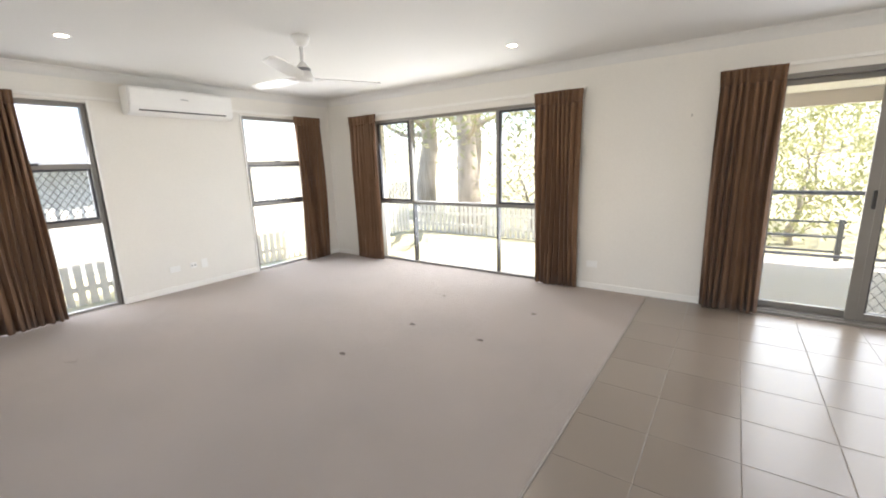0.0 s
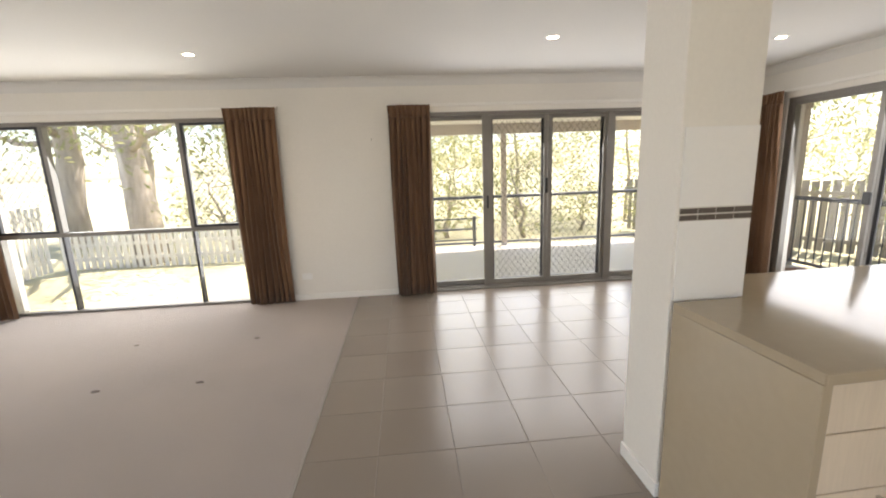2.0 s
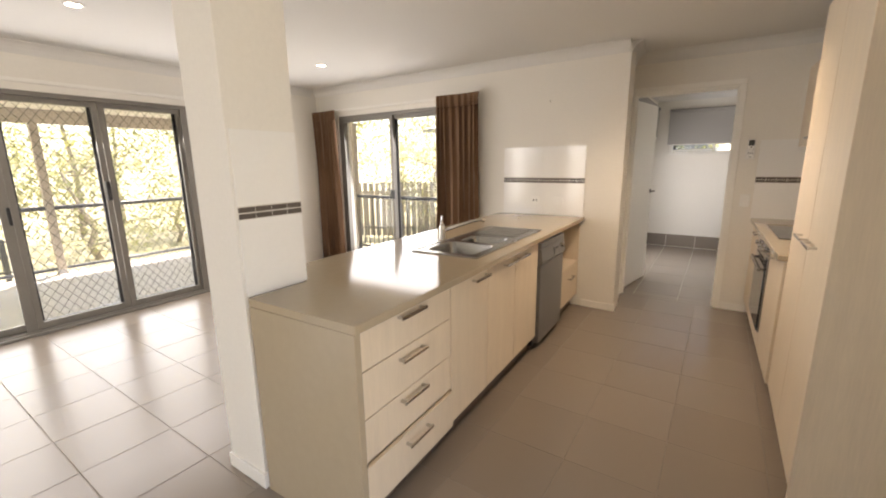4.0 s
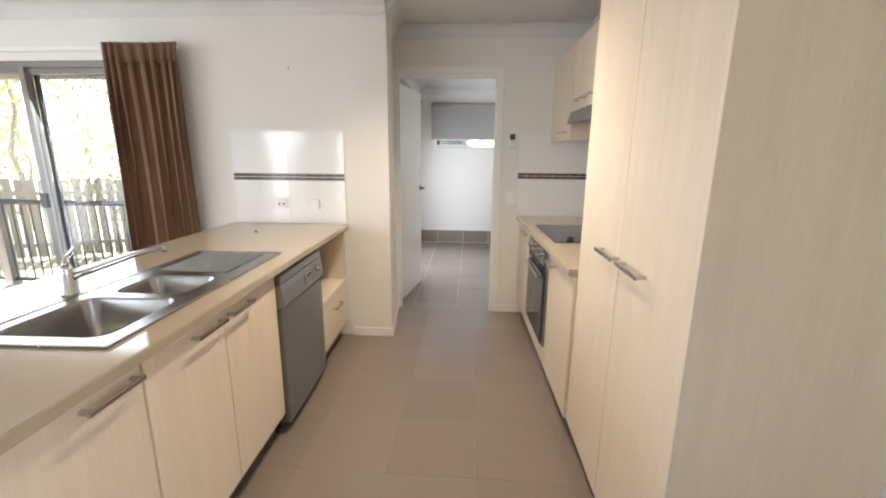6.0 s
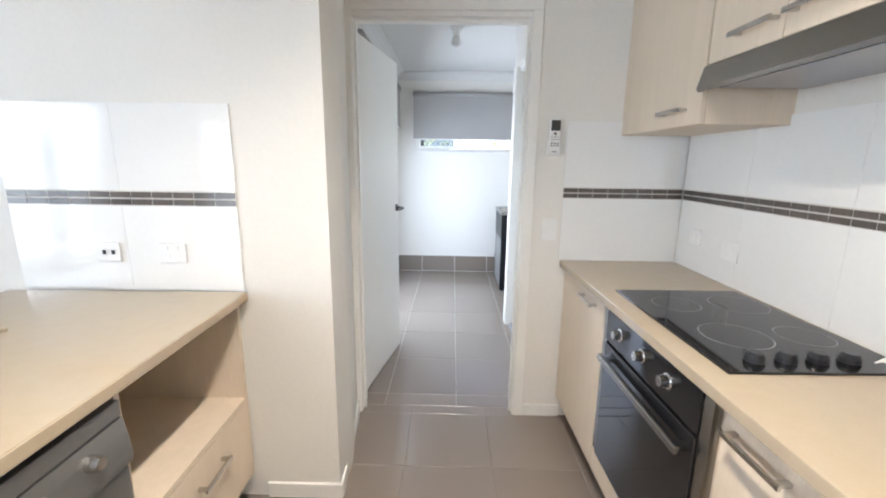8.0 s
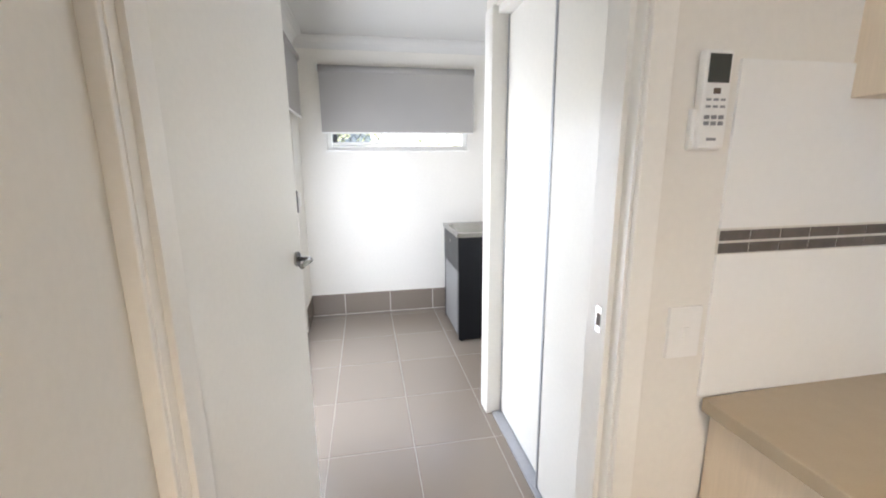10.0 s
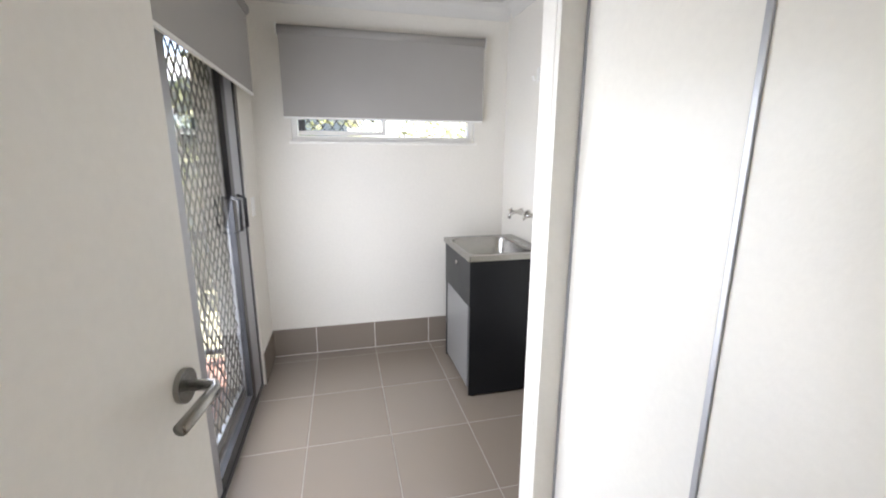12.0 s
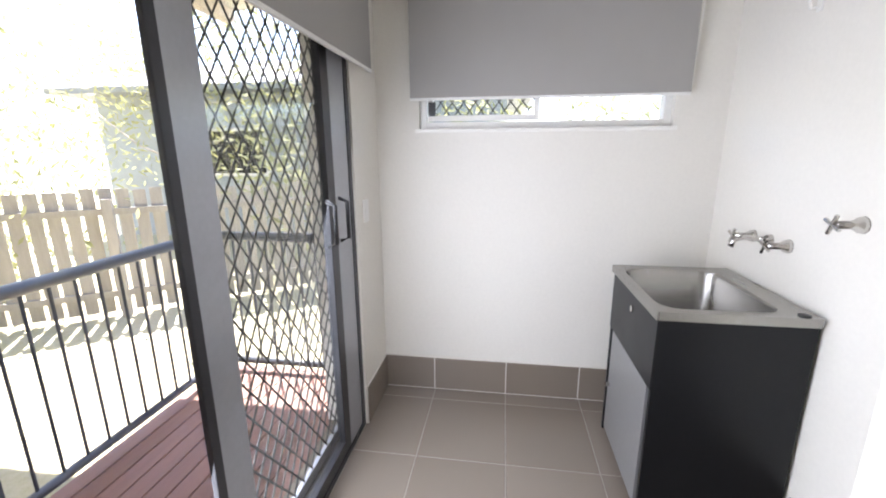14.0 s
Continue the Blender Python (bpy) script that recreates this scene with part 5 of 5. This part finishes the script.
# ---- outside ----
bm = bmesh.new()
N, S = 60, 2000.0
vs = {}
gx = [-S, -300, -80] + [-40 + i * 2.0 for i in range(41)] + [80, 300, S]
for i, x in enumerate(gx):
    for j, y in enumerate(gx):
        near = XW - 1.2 < x < LX1 + 1.2 and -4 < y < 9
        z = -0.50 + (0 if near or abs(x) > 60 or abs(y) > 60 else 0.06 * noise.noise(Vector((x * .3, y * .3, 0))))
        vs[i, j] = bm.verts.new((x, y, z))
for i in range(len(gx) - 1):
    for j in range(len(gx) - 1):
        bm.faces.new((vs[i, j], vs[i + 1, j], vs[i + 1, j + 1], vs[i, j + 1]))
solo("ground", bm, GRASS, "dry sandy lawn with leaf litter", "ground", "structure")
solo("wall_base", box(B(XW - .2, XE + .22, YS - .2, YN + .22, -0.52, -0.035), XE + .22, LX1 + .2, -1.5, LN + .22, -0.52, -0.035), GROUT, "plain concrete slab under the house", "slab", "structure")

# decks round the dining room and the laundry
RX, RY, LY = 6.62, 7.42, 1.88


def deck(name, label, x0, x1, y0, y1, mat):
    t = thing(name, label, "deck", ((x0 + x1) / 2, (y0 + y1) / 2, -.07), kind="structure")
    part("bearers", B(x0 + .02, x1 - .02, y0 + .02, y1 - .02, -.30, -.075), KICK, t)
    n = int((y1 - y0) / 0.092)
    for i in range(n):
        y = y0 + i * (y1 - y0) / n
        b = part("board", B(x0, x1, y, y + (y1 - y0) / n - .006, -.072, -.045, bevel=.002), mat, t)
    return t


# the north boards carry the sky's glare in their base colour
deck("deck_north", "timber verandah boards with sky glare in their pale colour", 1.00, RX + .06, YN + .23, RY + .06, DECKGLARE)
deck("deck_east", "red-stained timber verandah boards", XE + .23, RX + .06, LY + .06, YN + .22, DECKRED)
deck("deck_laundry", "red-stained timber boards outside the laundry", XE + .23, 9.46, LN + .23, LY + .05, DECKRED)


def railing(name, label, axis, p, a0, a1, upright=True, step=0.105):
    t = thing(name, label, "railing", ((a0 + a1) / 2, p, -.05) if axis == "y" else (p, (a0 + a1) / 2, -.05))

    def pt(a, z):
        return (a, p, z) if axis == "y" else (p, a, z)
    part("top_rail", tube(bmesh.new(), [pt(a0, .89), pt(a1, .89)], .030, 12), RAILM, t, smooth=True)
    part("bottom_rail", tube(bmesh.new(), [pt(a0, .03), pt(a1, .03)], .022, 10), RAILM, t, smooth=True)
    if upright:
        n = int((a1 - a0) / step)
        for i in range(1, n):
            a = a0 + (a1 - a0) * i / n
            part("baluster", tube(bmesh.new(), [pt(a, .03), pt(a, .87)], .0075, 6), RAILM, t)
    else:
        for z in (0.32, 0.60):
            part("wire", tube(bmesh.new(), [pt(a0, z), pt(a1, z)], .003, 5), RAILM, t)
    return t


railing("railing", "dark metal railing with thin wires on the verandah", "y", RY, 1.05, RX, False)
railing("railing", "dark metal railing with slim uprights on the verandah", "x", RX, LY + .05, RY)
railing("railing", "blue-grey metal railing with black uprights", "y", LY, RX, 9.30)
railing("railing", "short blue-grey railing across the deck end", "x", 9.40, LN + .24, LY - .06)
for x, y, h in ((3.2, RY, 2.1), (RX, RY, 2.1), (RX, 4.95, 2.1), (RX, LY, 2.3), (9.38, LY, 2.3), (1.06, RY, 2.1)):
    t = thing("verandah_post", "cream painted timber verandah post", "post", (x, y, -.5), "verandah posts")
    part("shaft", B(x - .045, x + .045, y - .045, y + .045, -.5, h, bevel=.006), POSTM, t)
    part("bracket", B(x - .05, x + .05, y - .05, y + .05, -.05, .02), ALUGREY, t)
    part("cap_block", B(x - .06, x + .06, y - .06, y + .06, h - .05, h, bevel=.004), POSTM, t)
rf = thing("verandah_roof", "white lined verandah roof with fascia beam", "roof", (4, 6, 2.1), kind="structure")
part("soffit", B(0.6, RX + .3, YN + .23, RY + .3, 2.20, 2.26), CEIL, rf)
part("soffit", B(XE + .23, RX + .3, LN + .23, YN + .22, 2.32, 2.38), CEIL, rf)
part("soffit", B(RX + .3, 9.9, LN + .23, LY + .12, 2.34, 2.40), CEIL, rf)
part("fascia_beam", B(0.6, RX + .3, RY - .05, RY + .05, 2.02, 2.20, bevel=.004), POSTM, rf)
part("fascia_beam", B(RX + .3, 9.9, LY - .04, LY + .04, 2.26, 2.34, bevel=.004), POSTM, rf)
part("fascia_beam", B(RX - .04, RX + .04, LY + .04, RY - .05, 2.12, 2.20, bevel=.004), POSTM, rf)


# unseen eaves, roof and gutter, added and sized to keep sun off the carpet
part("main_soffit", B(XW - 1.1, 0.59, YN + .23, YN + 1.25, 2.42, 2.46), CEIL, rf)
part("main_soffit", B(XW - 1.1, XW - .21, YS - 1, YN + .22, 2.42, 2.46), CEIL, rf)
part("roof_sheet", B(XW - 1.1, LX1 + .9, YS - 1, YN + 1.25, 2.60, 2.66), ROOFM, rf, "unseen grey roof sheet added to keep the sun out")
part("gutter", B(XW - 1.1, 0.59, YN + 1.25, YN + 1.33, 2.45, 2.56, bevel=.01), POSTM, rf)


def picket_fence(label, start, end, top, mat, step=0.14, low=-0.5, wide=.09):
    a, b = Vector((*start, 0)), Vector((*end, 0))
    dv = (b - a)
    L = dv.length
    dv.normalize()
    nv = Vector((-dv.y, dv.x, 0))
    mid = (a + b) / 2
    t = thing("picket_fence", label, "fence", (mid.x, mid.y, low))

    def slab(bm, s0, s1, n0, n1, z0, z1, tip=0.0):
        vs = [bm.verts.new(tuple(a + dv * s + nv * n + Vector((0, 0, z)))) for z in (z0, z1) for n in (n0, n1) for s in (s0, s1)]
        for q in ((0, 2, 3, 1), (4, 5, 7, 6), (0, 1, 5, 4), (2, 6, 7, 3), (0, 4, 6, 2), (1, 3, 7, 5)):
            bm.faces.new([vs[i] for i in q])
        return bm
    rn = random.Random(int(L * 100))
    n = int(L / step)
    for i in range(n):
        s = i * step
        dz = rn.uniform(-.02, .02)
        part("picket", slab(bmesh.new(), s, s + wide, 0, .018, low + .06, top + dz), mat, t)
    for z in (low + .25, top - .28):
        part("rail", slab(bmesh.new(), 0, L, .018, .06, z, z + .07), mat, t)
    for i in range(int(L / 2.4) + 1):
        part("post", slab(bmesh.new(), i * 2.4, i * 2.4 + .09, .02, .11, low - .05, top - .1), mat, t)
    return t


picket_fence("pale painted picket fence along the side yard", (-6.2, -1.5), (-6.2, 9.2), 0.95, FENCEW)
picket_fence("pale painted picket fence across the back yard", (-6.2, 9.4), (-1.9, 9.4), 0.30, FENCEW, low=-.55)
picket_fence("weathered grey paling fence behind the laundry yard", (12.6, 2.5), (10.2, 5.8), 1.0, FENCEM, 0.16, wide=.12)
picket_fence("weathered grey paling fence along the side boundary", (12.4, -4.5), (12.6, 2.5), 1.3, FENCEM, 0.16, wide=.12)
picket_fence("weathered grey paling fence at the back boundary", (10.2, 5.8), (7.6, 11.0), 0.95, FENCEM, 0.16, wide=.12)
rl = thing("yard_rail", "dark horizontal rail fence in the yard", "fence", (-0.3, 9.2, -.5))
for z in (-.25, 0.0, .25):
    part("rail", B(-1.9, 3.0, 9.25, 9.29, z, z + .035), RAILM, rl)
for x in (-1.9, 0.5, 2.9):
    part("post", B(x, x + .07, 9.22, 9.30, -.55, .32), RAILM, rl)


def house(label, x0, x1, y0, y1, h, over, wins):
    t = thing("house", label, "house", ((x0 + x1) / 2, (y0 + y1) / 2, -.5))
    n = int((h + .5) / .19)
    wl = part("wall", B(x0, x1, y0, y1, -.5, h), SIDING, t)
    for i in range(n):
        z = -.5 + i * (h + .5) / n
        part("weatherboard", B(x0 - .012, x1 + .012, y0 - .012, y1 + .012, z, z + (h + .5) / n - .012), SIDING, wl)
    bm = bmesh.new()
    a = [bm.verts.new(p) for p in ((x0 - over, y0 - over, h), (x1 + over, y0 - over, h), (x1 + over, y1 + over, h), (x0 - over, y1 + over, h))]
    bb = [bm.verts.new((v.co.x, v.co.y, h + .12)) for v in a]
    mx = (x0 + x1) / 2
    r = [bm.verts.new((mx, y0 + 1, h + 1.5)), bm.verts.new((mx, y1 - 1, h + 1.5))]
    bm.faces.new(a[::-1])
    for i in range(4):
        bm.faces.new((a[i], a[(i + 1) % 4], bb[(i + 1) % 4], bb[i]))
    bm.faces.new((bb[0], bb[1], r[0]))
    bm.faces.new((bb[1], bb[2], r[1], r[0]))
    bm.faces.new((bb[2], bb[3], r[1]))
    bm.faces.new((bb[3], bb[0], r[0], r[1]))
    part("roof", bm, ROOFM, t)
    for wx0, wx1, wy0, wy1, z0, z1 in wins:
        wo = part("window", B(wx0, wx1, wy0, wy1, z0, z1, bevel=.01), TRIM, t)
        part("pane", B(wx0 - .01, wx1 + .01, wy0 + .06, wy1 - .06, z0 + .06, z1 - .06), BLACKGLASS, wo)
    return t


house("blue-grey weatherboard neighbour house beyond the fence", -16, -8.6, -3, 4.2, 1.55, .5, [(-8.62, -8.55, 0.2, 1.4, .4, 1.3)])
house("pale neighbour house behind the boundary fence", 15.5, 24, 0, 9, 2.6, .6, [(15.42, 15.5, 2.0, 3.2, .9, 1.9), (15.42, 15.5, 5.0, 6.4, .9, 1.9)])


def tree(label, x, y, h, r, seed, leaf, bark=BARK, trunk=0.16, leaves=2600, base=0.35, size=0.13):
    """A trunk with limbs and a crown of small leaf blades in clumps."""
    rn = random.Random(seed)
    t = thing("tree", label, "tree", (x, y, -.5))
    bm = bmesh.new()
    top = Vector((x + rn.uniform(-.4, .4), y + rn.uniform(-.4, .4), h * .85))
    foot = Vector((x, y, -.55))
    pts = [foot.lerp(top, k / 6) + Vector((rn.uniform(-.1, .1), rn.uniform(-.1, .1), 0)) * (k > 0) for k in range(7)]
    tube(bm, pts, [trunk * (1.25 - .95 * k / 6) for k in range(7)], 9)
    tips = []
    for k in range(11):
        f = rn.uniform(base, 0.95)
        p = foot.lerp(top, f)
        a = rn.uniform(0, 6.283)
        L = r * rn.uniform(.55, 1.0) * (1.15 - .4 * f)
        q = p + Vector((math.cos(a) * L, math.sin(a) * L, L * rn.uniform(.2, .7)))
        m = p.lerp(q, .5) + Vector((0, 0, -.1 * L))
        tube(bm, [p, m, q], [trunk * .36, trunk * .24, trunk * .07], 6)
        tips += [q, m.lerp(q, .5), q + Vector((rn.uniform(-.5, .5), rn.uniform(-.5, .5), rn.uniform(0, .5))) * r * .5]
    part("trunk", bm, bark, t, smooth=True)
    verts, faces = [], []
    for i in range(leaves):
        c = rn.choice(tips)
        s = r * .30
        p = Vector((c.x + rn.gauss(0, s), c.y + rn.gauss(0, s), c.z + rn.gauss(0, s * .7)))
        if p.z < -.3:
            continue
        d = Vector((rn.uniform(-1, 1), rn.uniform(-1, 1), rn.uniform(-1.2, .2))).normalized()
        u = d.orthogonal().normalized()
        L, W = size * rn.uniform(.7, 1.4), size * rn.uniform(.2, .4)
        o = len(verts)
        verts += [p - d * L, p + u * W, p + d * L, p - u * W]
        faces.append((o, o + 1, o + 2, o + 3))
    me = bpy.data.meshes.new("crown")
    me.from_pydata([tuple(v - Vector((x, y, -.5))) for v in verts], [], faces)
    me.materials.append(leaf)
    cr = new("crown", me)
    cr.parent = t
    return t


A = tree("tall pale-trunked gum tree behind the lawn", -4.6, 9.9, 7.5, 2.6, 3, LEAF, trunk=.30, leaves=6500, size=.08)
Bt = tree("leafy yellow-green tree beyond the fence", 1.5, 14.5, 5.5, 2.6, 5, LEAFY, trunk=.06, leaves=6000, base=.28, size=.075)
C = tree("bushy olive shrub at the yard edge", 4.6, 10.8, 1.7, 1.3, 8, LEAF, trunk=.06, leaves=2600, base=.1, size=.06)
rn = random.Random(11)
spots = [(-6.5, 13.0), (-3.0, 15.5), (5.5, 15.0), (9.0, 13.5), (12.5, 11.5), (16, 15), (4, 22), (-5, 17), (-1, 13.5), (-8.5, 13), (7.2, 17), (14.0, 5.5), (20, 12)]
for i, (x, y) in enumerate(spots):
    s = rn.uniform(.85, 1.3)
    src = A if x < -2 else Bt
    o = copy_thing(src, pose(x, y, -.5, 0, 0, rn.uniform(0, 360)))
    o.scale = (s, s, s)
for x, y in ((6.5, 11.5), (2.5, 11.2), (8.3, 9.5), (0.6, 12.0), (11.3, 6.6), (13.6, 2.0), (13.4, -1.2), (-3.0, 10.6)):
    s = rn.uniform(.8, 1.3)
    o = copy_thing(C, pose(x, y, -.5, 0, 0, rn.uniform(0, 360)))
    o.scale = (s, s, s)

# ---- floor tiles ----
TILE_MESH = {}


def tile_mesh(w, h):
    key = (round(w, 3), round(h, 3))
    if key not in TILE_MESH:
        b, z0 = 0.0018, -0.010
        bm = bmesh.new()
        lo = [bm.verts.new((x, y, z0)) for x, y in ((0, 0), (w, 0), (w, h), (0, h))]
        md = [bm.verts.new((x, y, -b)) for x, y in ((0, 0), (w, 0), (w, h), (0, h))]
        hi = [bm.verts.new((x, y, 0)) for x, y in ((b, b), (w - b, b), (w - b, h - b), (b, h - b))]
        for p, q in ((lo, md), (md, hi)):
            for k in range(4):
                bm.faces.new((p[k], p[(k + 1) % 4], q[(k + 1) % 4], q[k]))
        bm.faces.new(hi)
        TILE_MESH[key] = finish(bm, "tile", TILE)
    return TILE_MESH[key]


def cuts(a0, a1, g, pitch):
    k = math.floor((a0 - g) / pitch) + 1
    out = [a0]
    while g + k * pitch < a1 - .005:
        if g + k * pitch > a0 + .005:
            out.append(g + k * pitch)
        k += 1
    return out + [a1]


def tile_floor(name, label, x0, x1, y0, y1, gx, gy, px, py, joint=.005, bed=GROUT):
    t = thing(name, label, "floor", (x0, y0, 0), kind="structure")
    part("grout_bed", B(x0, x1, y0, y1, -.03, -.0015), bed, t)
    X, Y = cuts(x0, x1, gx, px), cuts(y0, y1, gy, py)
    for a, b in zip(X, X[1:]):
        for c, e in zip(Y, Y[1:]):
            o = new("tile", tile_mesh(b - a - joint, e - c - joint))
            o.parent = t
            o.location = (a + joint / 2 - x0, c + joint / 2 - y0, 0)
    return t


tile_floor("floor_dining", "glossy taupe porcelain floor tiles with pale joints", 0.762, XE + .02, 1.31, YN + .03, 1.54, 2.12, .40, .405, .003)
tile_floor("floor_kitchen", "taupe porcelain kitchen floor tiles", 0.762, LX0 - .06, -1.5, 1.31, 6.15, .215, .41, .41, .003)
tile_floor("floor_hall", "plain taupe tiles behind the kitchen", 0.762, 2.5, YS, -1.5, 6.15, .215, .41, .41, .003)
tile_floor("floor_laundry", "taupe porcelain laundry tiles with pale joints", LX0 - .06, LX1, LS, LN + .01, 8.70, -.033, .47, .42, .004, GROUTL)
